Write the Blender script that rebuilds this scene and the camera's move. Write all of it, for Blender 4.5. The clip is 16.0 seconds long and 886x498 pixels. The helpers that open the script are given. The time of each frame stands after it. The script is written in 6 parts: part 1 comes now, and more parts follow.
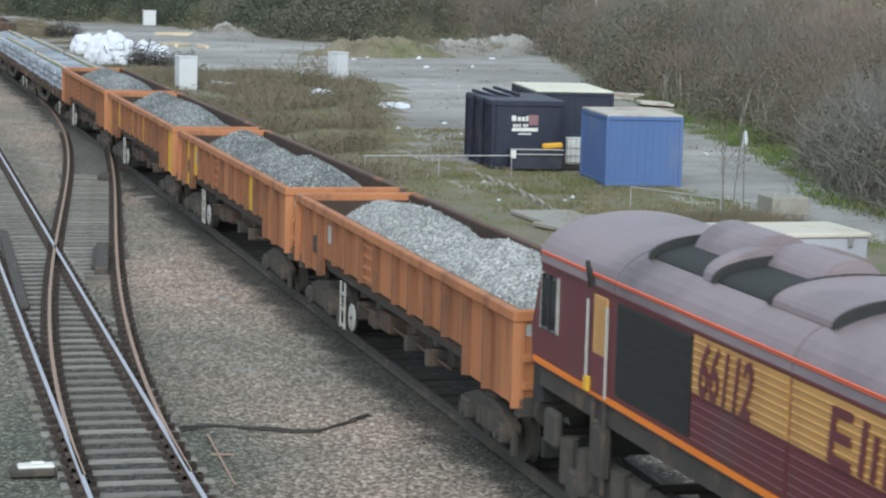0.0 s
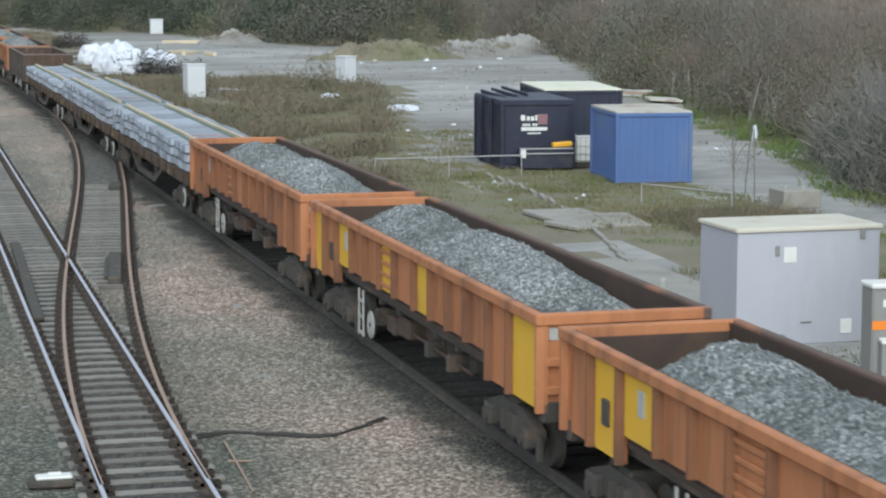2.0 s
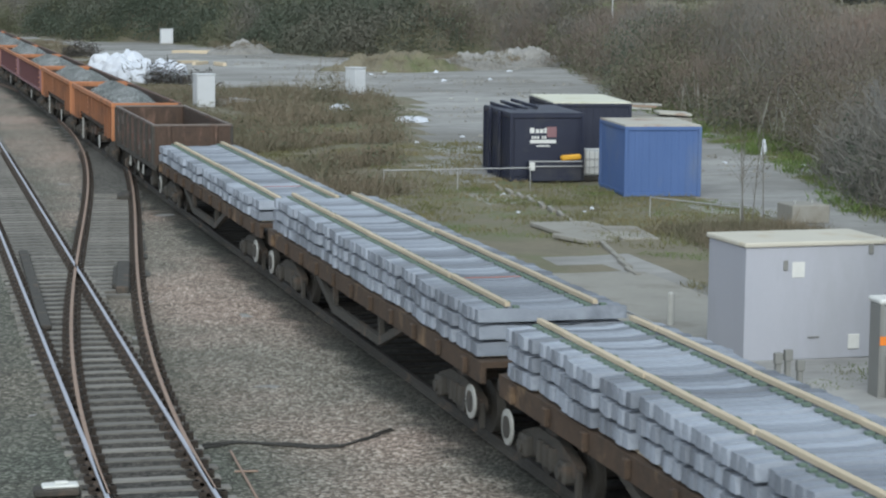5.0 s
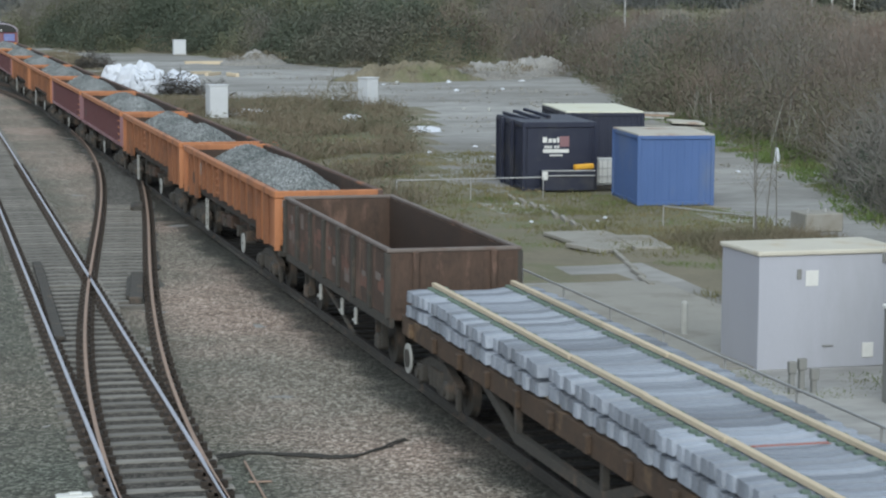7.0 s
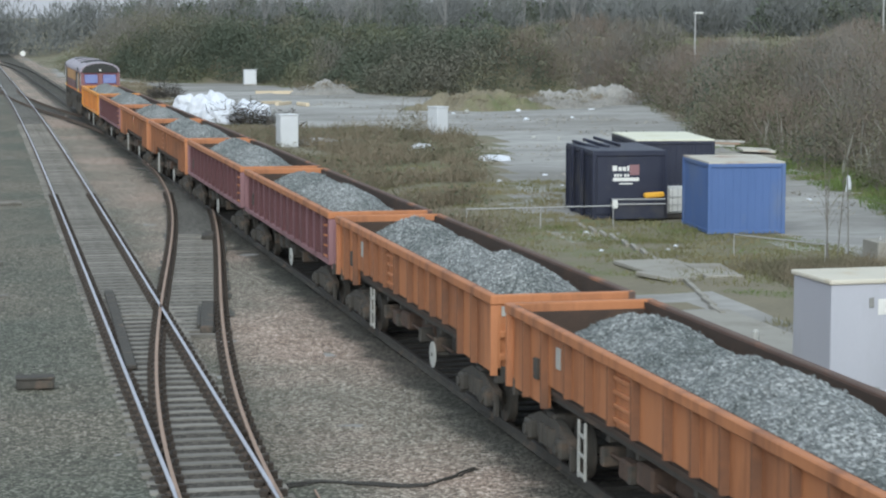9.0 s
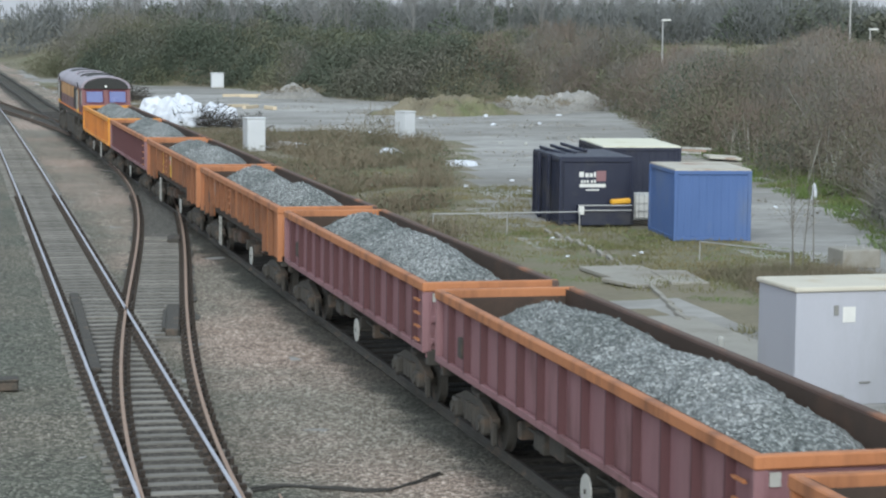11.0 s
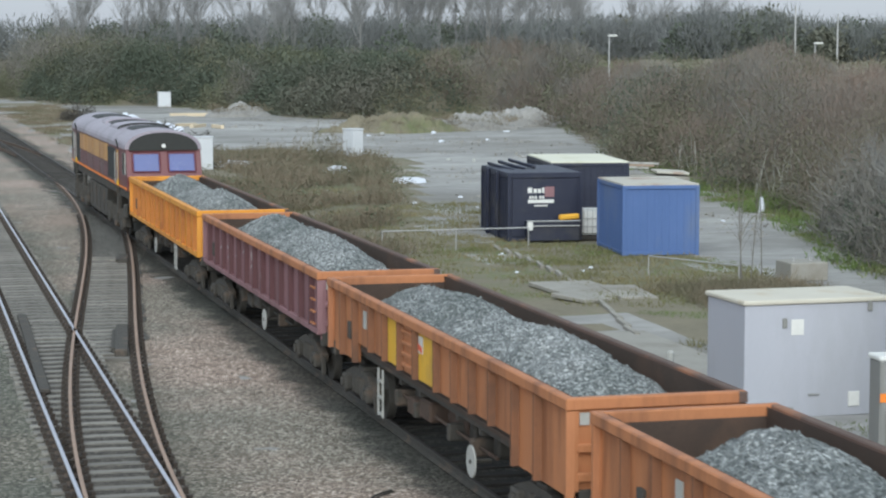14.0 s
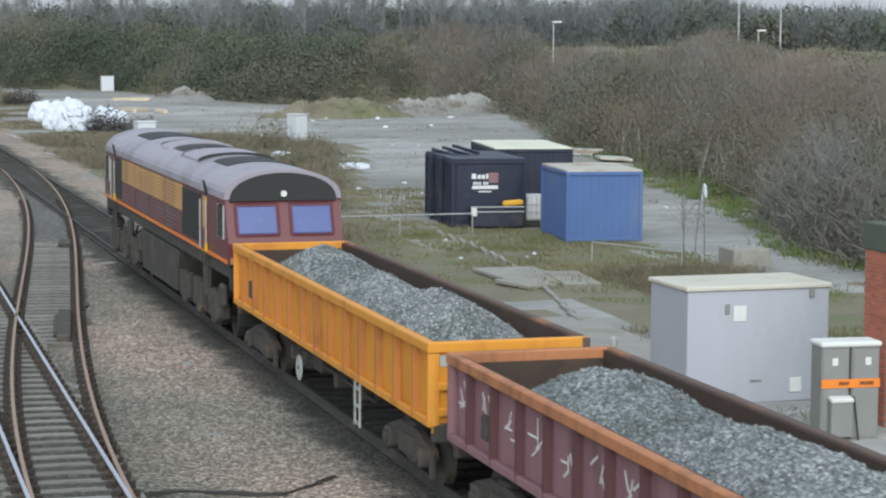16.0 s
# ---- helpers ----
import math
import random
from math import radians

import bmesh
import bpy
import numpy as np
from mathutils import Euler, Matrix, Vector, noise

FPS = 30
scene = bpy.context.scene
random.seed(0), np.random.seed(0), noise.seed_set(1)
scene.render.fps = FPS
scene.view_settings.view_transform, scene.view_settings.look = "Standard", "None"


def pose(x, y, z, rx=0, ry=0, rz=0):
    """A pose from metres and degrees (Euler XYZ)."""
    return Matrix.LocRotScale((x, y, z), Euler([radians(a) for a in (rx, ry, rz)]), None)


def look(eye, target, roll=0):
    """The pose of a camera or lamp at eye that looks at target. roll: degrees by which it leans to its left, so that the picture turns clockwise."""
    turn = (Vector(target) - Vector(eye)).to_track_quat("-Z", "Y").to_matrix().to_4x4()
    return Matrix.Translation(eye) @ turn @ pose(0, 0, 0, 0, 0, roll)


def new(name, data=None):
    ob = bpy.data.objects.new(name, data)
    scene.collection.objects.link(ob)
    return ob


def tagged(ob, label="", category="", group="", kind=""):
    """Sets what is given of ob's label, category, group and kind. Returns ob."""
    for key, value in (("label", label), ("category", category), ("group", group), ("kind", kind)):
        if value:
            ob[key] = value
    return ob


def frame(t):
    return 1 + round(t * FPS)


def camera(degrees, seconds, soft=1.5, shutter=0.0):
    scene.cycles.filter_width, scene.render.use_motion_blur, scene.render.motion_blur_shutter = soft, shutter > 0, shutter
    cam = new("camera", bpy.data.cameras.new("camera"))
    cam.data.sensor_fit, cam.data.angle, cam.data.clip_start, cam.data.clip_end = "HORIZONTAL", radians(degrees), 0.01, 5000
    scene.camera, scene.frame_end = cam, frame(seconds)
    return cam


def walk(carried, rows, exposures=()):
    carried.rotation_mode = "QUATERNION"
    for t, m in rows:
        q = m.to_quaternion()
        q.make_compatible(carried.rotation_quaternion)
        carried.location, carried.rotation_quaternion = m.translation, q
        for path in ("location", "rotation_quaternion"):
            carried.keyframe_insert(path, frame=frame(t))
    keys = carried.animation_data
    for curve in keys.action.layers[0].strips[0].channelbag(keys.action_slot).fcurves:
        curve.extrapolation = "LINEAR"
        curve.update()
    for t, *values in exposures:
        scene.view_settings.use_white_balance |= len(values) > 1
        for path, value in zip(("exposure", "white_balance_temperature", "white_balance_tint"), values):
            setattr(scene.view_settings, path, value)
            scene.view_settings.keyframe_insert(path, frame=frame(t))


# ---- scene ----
EYE = (-10.468, 0.0, 7.250)
# seconds, degrees right of the track, degrees up, lean
PATH = [
    (0.0, 15.659, -7.507, 1.555),
    (0.5, 16.083, -7.657, 1.122),
    (1.0, 15.843, -7.657, 0.879),
    (1.5, 15.803, -7.410, 0.405),
    (2.0, 15.335, -7.474, 0.136),
    (2.5, 15.352, -7.253, 0.257),
    (3.0, 15.348, -7.188, 0.402),
    (3.5, 15.128, -7.178, 0.443),
    (4.0, 15.069, -7.155, 0.629),
    (6.5, 15.180, -7.173, 0.443),
    (7.0, 14.768, -6.908, 0.337),
    (7.5, 13.789, -6.648, 0.391),
    (8.0, 13.120, -6.469, 0.026),
    (8.5, 13.068, -6.314, 0.222),
    (9.0, 12.915, -6.158, 0.048),
    (11.5, 14.057, -5.996, 0.484),
    (12.0, 14.277, -5.826, 0.129),
    (12.5, 14.480, -5.388, 0.023),
    (13.0, 14.509, -5.274, 0.089),
    (13.5, 14.709, -5.474, 0.070),
    (14.0, 15.147, -5.572, 0.112),
    (14.5, 15.454, -5.389, 0.049),
    (15.0, 15.722, -5.447, 0.135),
    (15.5, 15.962, -5.631, 0.239),
    (16.0, 16.632, -5.940, 0.398),
]
FOV = 23.002

cam = camera(FOV, 16.0, soft=2.2, shutter=0.15)


def aim(yaw, pitch, roll):
    a, b = radians(yaw), radians(pitch)
    way = Vector((math.sin(a) * math.cos(b), math.cos(a) * math.cos(b), math.sin(b)))
    return look(EYE, Vector(EYE) + way * 50, roll)


walk(cam, [(t, aim(a, b, c)) for t, a, b, c in PATH], exposures=[(0, 1.02), (2.5, 0.98), (4, 0.85), (6.5, 0.72), (7.5, 0.78), (9, 0.97), (11.5, 0.99), (16, 0.98)])

# ---- world and light: a dull overcast day ----
world = bpy.data.worlds.new("overcast_sky")
scene.world = world
world.use_nodes = True
wn = world.node_tree
sky = wn.nodes.new("ShaderNodeTexSky")
sky.sky_type, sky.sun_disc = "NISHITA", False
sky.sun_elevation, sky.sun_rotation = radians(35), radians(200)
sky.dust_density, sky.air_density, sky.ozone_density, sky.altitude = 0.5, 1.0, 1.2, 0
haze = wn.nodes.new("ShaderNodeHueSaturation")
haze.inputs["Saturation"].default_value = 0.5
wn.links.new(sky.outputs[0], haze.inputs["Color"])
cloud = wn.nodes.new("ShaderNodeMix")  # an even cloud deck over the clear sky
cloud.data_type = "RGBA"
cloud.inputs[0].default_value = 0.88
aloft = wn.nodes.new("ShaderNodeTexCoord")
split = wn.nodes.new("ShaderNodeSeparateXYZ")
wn.links.new(aloft.outputs["Generated"], split.inputs[0])
rise = wn.nodes.new("ShaderNodeMapRange")  # a cloud deck is dimmest at the horizon
rise.inputs[1].default_value, rise.inputs[2].default_value = 0.0, 1.0
wn.links.new(split.outputs["Z"], rise.inputs[0])
deck_tone = wn.nodes.new("ShaderNodeMix")
deck_tone.data_type = "RGBA"
deck_tone.inputs[6].default_value, deck_tone.inputs[7].default_value = (1.34, 1.63, 2.06, 1), (2.85, 3.45, 3.85, 1)
wn.links.new(rise.outputs[0], deck_tone.inputs[0])
wn.links.new(deck_tone.outputs[2], cloud.inputs[7])
wn.links.new(haze.outputs[0], cloud.inputs[6])
wn.links.new(cloud.outputs[2], wn.nodes["Background"].inputs[0])
wn.nodes["Background"].inputs[1].default_value = 0.13
sun = new("sun", bpy.data.lights.new("sun", "SUN"))
sun.data.energy, sun.data.angle, sun.data.color = 1.5, radians(60), (0.95, 1.0, 0.97)
sun.matrix_world = look((-30, -60, 60), (0, 40, 0))


# ---- materials ----
def mat(name, a, b, scale=6.0, rough=0.8, metal=0.0, bump=0.3, fine=60.0, dirt=None, dirt_amount=0.0, per=0.0, stretch=(1, 1, 1), dist=0.02):
    """Two tones mixed by a broad and a fine noise, with stains of dirt, variation per piece and fine relief."""
    m = bpy.data.materials.new(name)
    m.use_nodes = True
    n, l = m.node_tree.nodes, m.node_tree.links
    bsdf = n["Principled BSDF"]
    geo = n.new("ShaderNodeTexCoord")
    mp = n.new("ShaderNodeMapping")
    mp.inputs["Scale"].default_value = stretch
    l.new(geo.outputs["Object"], mp.inputs[0])

    def nz(sc, detail):
        q = n.new("ShaderNodeTexNoise")
        q.inputs["Scale"].default_value, q.inputs["Detail"].default_value = sc, detail
        q.inputs["Roughness"].default_value = 0.65
        l.new(mp.outputs[0], q.inputs["Vector"])
        return q

    def ramp(src, lo, hi):
        q = n.new("ShaderNodeMapRange")
        q.inputs[1].default_value, q.inputs[2].default_value = lo, hi
        l.new(src, q.inputs[0])
        return q.outputs[0]

    def mix(fac, c1, c2):
        q = n.new("ShaderNodeMix")
        q.data_type = "RGBA"
        if isinstance(fac, float):
            q.inputs[0].default_value = fac
        else:
            l.new(fac, q.inputs[0])
        for s, c in ((6, c1), (7, c2)):
            if isinstance(c, tuple):
                q.inputs[s].default_value = (*c, 1)
            else:
                l.new(c, q.inputs[s])
        return q.outputs[2]

    big, small = nz(scale, 5), nz(fine, 3)
    both = n.new("ShaderNodeMath")
    both.operation = "ADD"
    l.new(ramp(big.outputs[0], 0.3, 0.7), both.inputs[0])
    l.new(ramp(small.outputs[0], 0.2, 0.8), both.inputs[1])
    half = n.new("ShaderNodeMath")
    half.operation = "MULTIPLY"
    half.inputs[1].default_value = 0.5
    l.new(both.outputs[0], half.inputs[0])
    col = mix(half.outputs[0], a, b)
    if dirt:
        st = nz(scale * 0.37, 8)
        col = mix(ramp(st.outputs[0], 0.62 - dirt_amount * 0.3, 0.72 - dirt_amount * 0.1), col, dirt)
    if per:
        info = n.new("ShaderNodeObjectInfo")
        hv = n.new("ShaderNodeHueSaturation")
        mr = n.new("ShaderNodeMapRange")
        mr.inputs[3].default_value, mr.inputs[4].default_value = 1 - per, 1 + per
        l.new(info.outputs["Random"], mr.inputs[0])
        l.new(mr.outputs[0], hv.inputs["Value"])
        l.new(col, hv.inputs["Color"])
        col = hv.outputs[0]
    l.new(col, bsdf.inputs["Base Color"])
    rr = n.new("ShaderNodeMapRange")
    rr.inputs[3].default_value, rr.inputs[4].default_value = max(rough - 0.12, 0.02), min(rough + 0.12, 1)
    l.new(big.outputs[0], rr.inputs[0])
    l.new(rr.outputs[0], bsdf.inputs["Roughness"])
    bsdf.inputs["Metallic"].default_value = metal
    if bump:
        bp = n.new("ShaderNodeBump")
        bp.inputs["Strength"].default_value, bp.inputs["Distance"].default_value = bump, dist
        l.new(small.outputs[0], bp.inputs["Height"])
        l.new(bp.outputs[0], bsdf.inputs["Normal"])
    return m


def stones(name, colours, scale, rough=0.9, broad=((0.8,) * 3, (1.1,) * 3), relief=0.05, bscale=0.15):
    """Loose stone: every cell its own tone, with relief between the stones and a broad drift of colour."""
    m = bpy.data.materials.new(name)
    m.use_nodes = True
    n, l = m.node_tree.nodes, m.node_tree.links
    bsdf = n["Principled BSDF"]
    tc = n.new("ShaderNodeTexCoord")
    v = n.new("ShaderNodeTexVoronoi")
    v.inputs["Scale"].default_value = scale
    l.new(tc.outputs["Object"], v.inputs["Vector"])
    cr = n.new("ShaderNodeValToRGB")
    sep = n.new("ShaderNodeSeparateColor")
    l.new(v.outputs["Color"], sep.inputs[0])
    l.new(sep.outputs[0], cr.inputs[0])
    els = cr.color_ramp.elements
    while len(els) < len(colours):
        els.new(0.5)
    for i, c in enumerate(colours):
        els[i].position, els[i].color = i / (len(colours) - 1), (*c, 1)
    nb = n.new("ShaderNodeTexNoise")
    nb.inputs["Scale"].default_value, nb.inputs["Detail"].default_value = bscale, 6
    l.new(tc.outputs["Object"], nb.inputs["Vector"])
    mr = n.new("ShaderNodeMapRange")
    mr.inputs[1].default_value, mr.inputs[2].default_value = 0.35, 0.65
    l.new(nb.outputs[0], mr.inputs[0])
    t = n.new("ShaderNodeMix")
    t.data_type = "RGBA"
    t.inputs[6].default_value, t.inputs[7].default_value = (*broad[0], 1), (*broad[1], 1)
    l.new(mr.outputs[0], t.inputs[0])
    mu = n.new("ShaderNodeMix")
    mu.data_type, mu.blend_type = "RGBA", "MULTIPLY"
    mu.inputs[0].default_value = 1
    l.new(cr.outputs[0], mu.inputs[6])
    l.new(t.outputs[2], mu.inputs[7])
    l.new(mu.outputs[2], bsdf.inputs["Base Color"])
    bsdf.inputs["Roughness"].default_value = rough
    bp = n.new("ShaderNodeBump")
    bp.inputs["Strength"].default_value, bp.inputs["Distance"].default_value = 0.9, relief
    bp.invert = True
    l.new(v.outputs["Distance"], bp.inputs["Height"])
    l.new(bp.outputs[0], bsdf.inputs["Normal"])
    return m


M = {}
M["ballast_mid"] = stones("mid_ballast", [(0.045, 0.042, 0.037), (0.095, 0.09, 0.08), (0.145, 0.137, 0.122), (0.27, 0.255, 0.23)], 17, relief=0.03)
M["ballast_dark"] = stones("dark_ballast", [(0.02, 0.018, 0.016), (0.045, 0.041, 0.037), (0.07, 0.065, 0.058), (0.13, 0.12, 0.108)], 19, broad=((0.8, 0.8, 0.8), (1.2, 1.1, 1.0)), relief=0.03)
M["load_stone"] = stones("crushed_granite", [(0.075, 0.08, 0.082), (0.145, 0.152, 0.155), (0.22, 0.227, 0.23), (0.46, 0.465, 0.47)], 27, broad=((0.62, 0.67, 0.66), (1.15, 1.17, 1.17)), bscale=0.6, relief=0.03)
M["load_pale"] = stones("pale_crushed_granite", [(0.15, 0.155, 0.155), (0.27, 0.275, 0.275), (0.37, 0.375, 0.375), (0.6, 0.6, 0.6)], 27, broad=((0.8, 0.83, 0.82), (1.12, 1.12, 1.12)), bscale=0.6, relief=0.03)
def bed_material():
    """Ballast whose stones turn from near-black, the train's shade painted in, over pinkish to grey-green further off.
    """
    m = bpy.data.materials.new("ballast")
    m.use_nodes = True
    n, l = m.node_tree.nodes, m.node_tree.links
    bsdf = n["Principled BSDF"]
    tc = n.new("ShaderNodeTexCoord")
    v = n.new("ShaderNodeTexVoronoi")
    v.inputs["Scale"].default_value = 19
    l.new(tc.outputs["Object"], v.inputs["Vector"])
    sep = n.new("ShaderNodeSeparateColor")
    l.new(v.outputs["Color"], sep.inputs[0])

    def tones(cols):
        cr = n.new("ShaderNodeValToRGB")
        l.new(sep.outputs[0], cr.inputs[0])
        els = cr.color_ramp.elements
        while len(els) < len(cols):
            els.new(0.5)
        for i, c in enumerate(cols):
            els[i].position, els[i].color = i / (len(cols) - 1), (*c, 1)
        return cr.outputs[0]

    def rough_noise(scale, detail):
        q = n.new("ShaderNodeTexNoise")
        q.inputs["Scale"].default_value, q.inputs["Detail"].default_value = scale, detail
        l.new(tc.outputs["Object"], q.inputs["Vector"])
        return q.outputs[0]

    def math_(op, a, b):
        q = n.new("ShaderNodeMath")
        q.operation = op
        for k, val in enumerate((a, b)):
            if isinstance(val, (int, float)):
                q.inputs[k].default_value = val
            else:
                l.new(val, q.inputs[k])
        return q.outputs[0]

    def between(x, lo, hi):
        q = n.new("ShaderNodeMapRange")
        q.interpolation_type = "SMOOTHSTEP"
        q.inputs[1].default_value, q.inputs[2].default_value = lo, hi
        l.new(x, q.inputs[0])
        return q.outputs[0]

    def blend(f, a, b, kind="MIX"):
        q = n.new("ShaderNodeMix")
        q.data_type, q.blend_type = "RGBA", kind
        if isinstance(f, float):
            q.inputs[0].default_value = f
        else:
            l.new(f, q.inputs[0])
        for k, c in ((6, a), (7, b)):
            if isinstance(c, tuple):
                q.inputs[k].default_value = (*c, 1)
            else:
                l.new(c, q.inputs[k])
        return q.outputs[2]
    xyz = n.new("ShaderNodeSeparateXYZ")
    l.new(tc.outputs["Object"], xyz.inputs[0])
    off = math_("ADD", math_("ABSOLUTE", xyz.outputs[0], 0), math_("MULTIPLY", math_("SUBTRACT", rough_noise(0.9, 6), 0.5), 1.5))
    # near-black stones along the train's line carry its shade in their colour
    train_shade = tones([(0.02, 0.018, 0.016), (0.046, 0.042, 0.037), (0.072, 0.066, 0.059), (0.14, 0.13, 0.115)])
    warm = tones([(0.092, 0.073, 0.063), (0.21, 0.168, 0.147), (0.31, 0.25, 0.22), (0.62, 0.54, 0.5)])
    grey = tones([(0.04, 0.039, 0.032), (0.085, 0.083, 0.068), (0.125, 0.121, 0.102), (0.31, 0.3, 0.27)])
    col = blend(between(off, 3.0, 5.6), blend(between(off, 1.15, 1.85), train_shade, warm), grey)
    col = blend(1.0, col, blend(between(rough_noise(0.14, 6), 0.35, 0.65), (0.74, 0.8, 0.74), (1.16, 1.08, 1.0)), "MULTIPLY")
    l.new(col, bsdf.inputs["Base Color"])
    bsdf.inputs["Roughness"].default_value = 0.9
    bp = n.new("ShaderNodeBump")
    bp.invert = True
    bp.inputs["Strength"].default_value, bp.inputs["Distance"].default_value = 0.9, 0.03
    l.new(v.outputs["Distance"], bp.inputs["Height"])
    l.new(bp.outputs[0], bsdf.inputs["Normal"])
    return m


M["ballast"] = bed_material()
M["yard"] = mat("yard_ground", (0.15, 0.147, 0.142), (0.5, 0.49, 0.475), 0.16, 0.9, fine=1.7, bump=0.8, dist=0.08, dirt=(0.17, 0.16, 0.145), dirt_amount=0.6, stretch=(0.55, 1.0, 1.0))
M["soil"] = mat("weedy_soil", (0.13, 0.115, 0.08), (0.24, 0.21, 0.15), 0.5, 0.95, fine=6, bump=0.6, dist=0.05, dirt=(0.12, 0.14, 0.06), dirt_amount=0.45)
M["orange"] = mat("orange_paint", (0.40, 0.15, 0.062), (0.52, 0.215, 0.095), 2.4, 0.6, bump=0.1, dirt=(0.24, 0.095, 0.045), dirt_amount=0.5, fine=25, stretch=(1, 2.2, 0.25))
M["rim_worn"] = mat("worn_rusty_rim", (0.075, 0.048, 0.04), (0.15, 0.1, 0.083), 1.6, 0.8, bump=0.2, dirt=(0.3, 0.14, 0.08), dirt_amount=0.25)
# ribs get a darker tone of each wagon's paint
M["orange_rib"] = mat("dark_orange_paint", (0.17, 0.072, 0.036), (0.27, 0.11, 0.05), 1.4, 0.7, bump=0.1, dirt=(0.11, 0.055, 0.035), dirt_amount=0.4, fine=25)
M["golden_rib"] = mat("dark_golden_paint", (0.40, 0.14, 0.025), (0.52, 0.2, 0.035), 1.4, 0.6, bump=0.1, dirt=(0.3, 0.11, 0.03), dirt_amount=0.4)
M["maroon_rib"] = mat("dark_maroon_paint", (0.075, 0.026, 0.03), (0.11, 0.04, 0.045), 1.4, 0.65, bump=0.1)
M["yellow"] = mat("yellow_paint", (0.70, 0.40, 0.03), (0.78, 0.46, 0.05), 1.5, 0.5, bump=0.1, dirt=(0.45, 0.26, 0.06), dirt_amount=0.3)
M["golden"] = mat("golden_orange_paint", (0.66, 0.26, 0.025), (0.75, 0.32, 0.04), 2.4, 0.5, bump=0.1, dirt=(0.5, 0.17, 0.03), dirt_amount=0.35, stretch=(1, 1.5, 0.35))
M["maroon"] = mat("faded_maroon_paint", (0.2, 0.095, 0.11), (0.3, 0.165, 0.175), 2.4, 0.6, bump=0.1, dirt=(0.14, 0.07, 0.07), dirt_amount=0.35, stretch=(1, 1.5, 0.35))
M["rust"] = mat("rusted_brown_steel", (0.038, 0.027, 0.022), (0.12, 0.075, 0.055), 3.4, 0.85, bump=0.4, fine=22, dirt=(0.27, 0.16, 0.12), dirt_amount=0.25, stretch=(1, 1.8, 0.35))
M["red_scuff"] = mat("red_rust_patch", (0.12, 0.06, 0.045), (0.24, 0.12, 0.09), 5, 0.85, bump=0.4, dirt=(0.07, 0.045, 0.035), dirt_amount=0.4)
M["worn_edge"] = mat("worn_pale_edge", (0.13, 0.105, 0.093), (0.22, 0.185, 0.168), 2.6, 0.7, bump=0.2, dirt=(0.13, 0.08, 0.06), dirt_amount=0.3)
M["flat_rust"] = mat("flat_wagon_rust", (0.035, 0.027, 0.022), (0.12, 0.075, 0.048), 2.0, 0.85, bump=0.4, fine=14, dirt=(0.26, 0.17, 0.1), dirt_amount=0.22)
# rail head and sleeper darkened: the shade under the train is in their colour
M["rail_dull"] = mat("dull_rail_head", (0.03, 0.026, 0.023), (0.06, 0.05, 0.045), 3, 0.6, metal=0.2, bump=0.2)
M["sleeper_shaded"] = mat("shaded_sleeper", (0.025, 0.022, 0.02), (0.055, 0.05, 0.045), 2.2, 0.95, bump=0.4, per=0.2)
M["inside"] = mat("dark_stained_steel", (0.038, 0.026, 0.021), (0.082, 0.053, 0.04), 1.2, 0.85, bump=0.3, dirt=(0.1, 0.058, 0.04), dirt_amount=0.3)
M["under"] = mat("grimy_underframe", (0.032, 0.03, 0.027), (0.088, 0.08, 0.07), 4, 0.85, bump=0.3, dirt=(0.14, 0.1, 0.075), dirt_amount=0.25)
M["white"] = mat("off_white_paint", (0.62, 0.62, 0.6), (0.75, 0.75, 0.73), 5, 0.6, bump=0.1)
M["dull_white"] = mat("dull_white_paint", (0.34, 0.34, 0.32), (0.48, 0.48, 0.46), 5, 0.7, bump=0.1, dirt=(0.2, 0.19, 0.17), dirt_amount=0.3)
M["loco_maroon"] = mat("loco_maroon_paint", (0.115, 0.028, 0.036), (0.165, 0.045, 0.052), 1.0, 0.38, bump=0.05, dirt=(0.11, 0.06, 0.058), dirt_amount=0.35, stretch=(1, 1.2, 0.4))
M["loco_gold"] = mat("loco_gold_paint", (0.5, 0.27, 0.09), (0.6, 0.34, 0.12), 1.0, 0.5, bump=0.05, dirt=(0.36, 0.18, 0.08), dirt_amount=0.4, stretch=(1, 1.4, 0.4))
M["loco_roof"] = mat("loco_roof_grime", (0.2, 0.155, 0.17), (0.31, 0.255, 0.275), 0.7, 0.38, bump=0.1, dirt=(0.12, 0.1, 0.108), dirt_amount=0.35)
M["red_line"] = mat("red_lining", (0.75, 0.13, 0.07), (0.8, 0.17, 0.09), 3, 0.5, bump=0)
M["orange_line"] = mat("orange_lining", (0.8, 0.2, 0.02), (0.85, 0.25, 0.03), 3, 0.5, bump=0)
M["black"] = mat("black_grille", (0.012, 0.013, 0.013), (0.03, 0.032, 0.03), 5, 0.6, bump=0.2)
M["blind"] = mat("blue_window_pane", (0.055, 0.08, 0.235), (0.085, 0.115, 0.31), 1.5, 0.25, bump=0)
M["sleeper_new"] = mat("new_concrete", (0.21, 0.232, 0.28), (0.36, 0.395, 0.455), 3, 0.8, bump=0.2, per=0.35, dirt=(0.14, 0.155, 0.185), dirt_amount=0.4)
M["timber"] = mat("pale_timber", (0.5, 0.41, 0.29), (0.63, 0.53, 0.4), 3, 0.8, bump=0.2, per=0.1, stretch=(4, 0.6, 4))
M["rail_shine"] = mat("polished_rail", (0.6, 0.6, 0.66), (0.72, 0.72, 0.78), 2, 0.32, metal=0.8, bump=0.05)
M["rail_rust"] = mat("rusty_rail", (0.26, 0.17, 0.125), (0.38, 0.27, 0.21), 3, 0.6, bump=0.3)
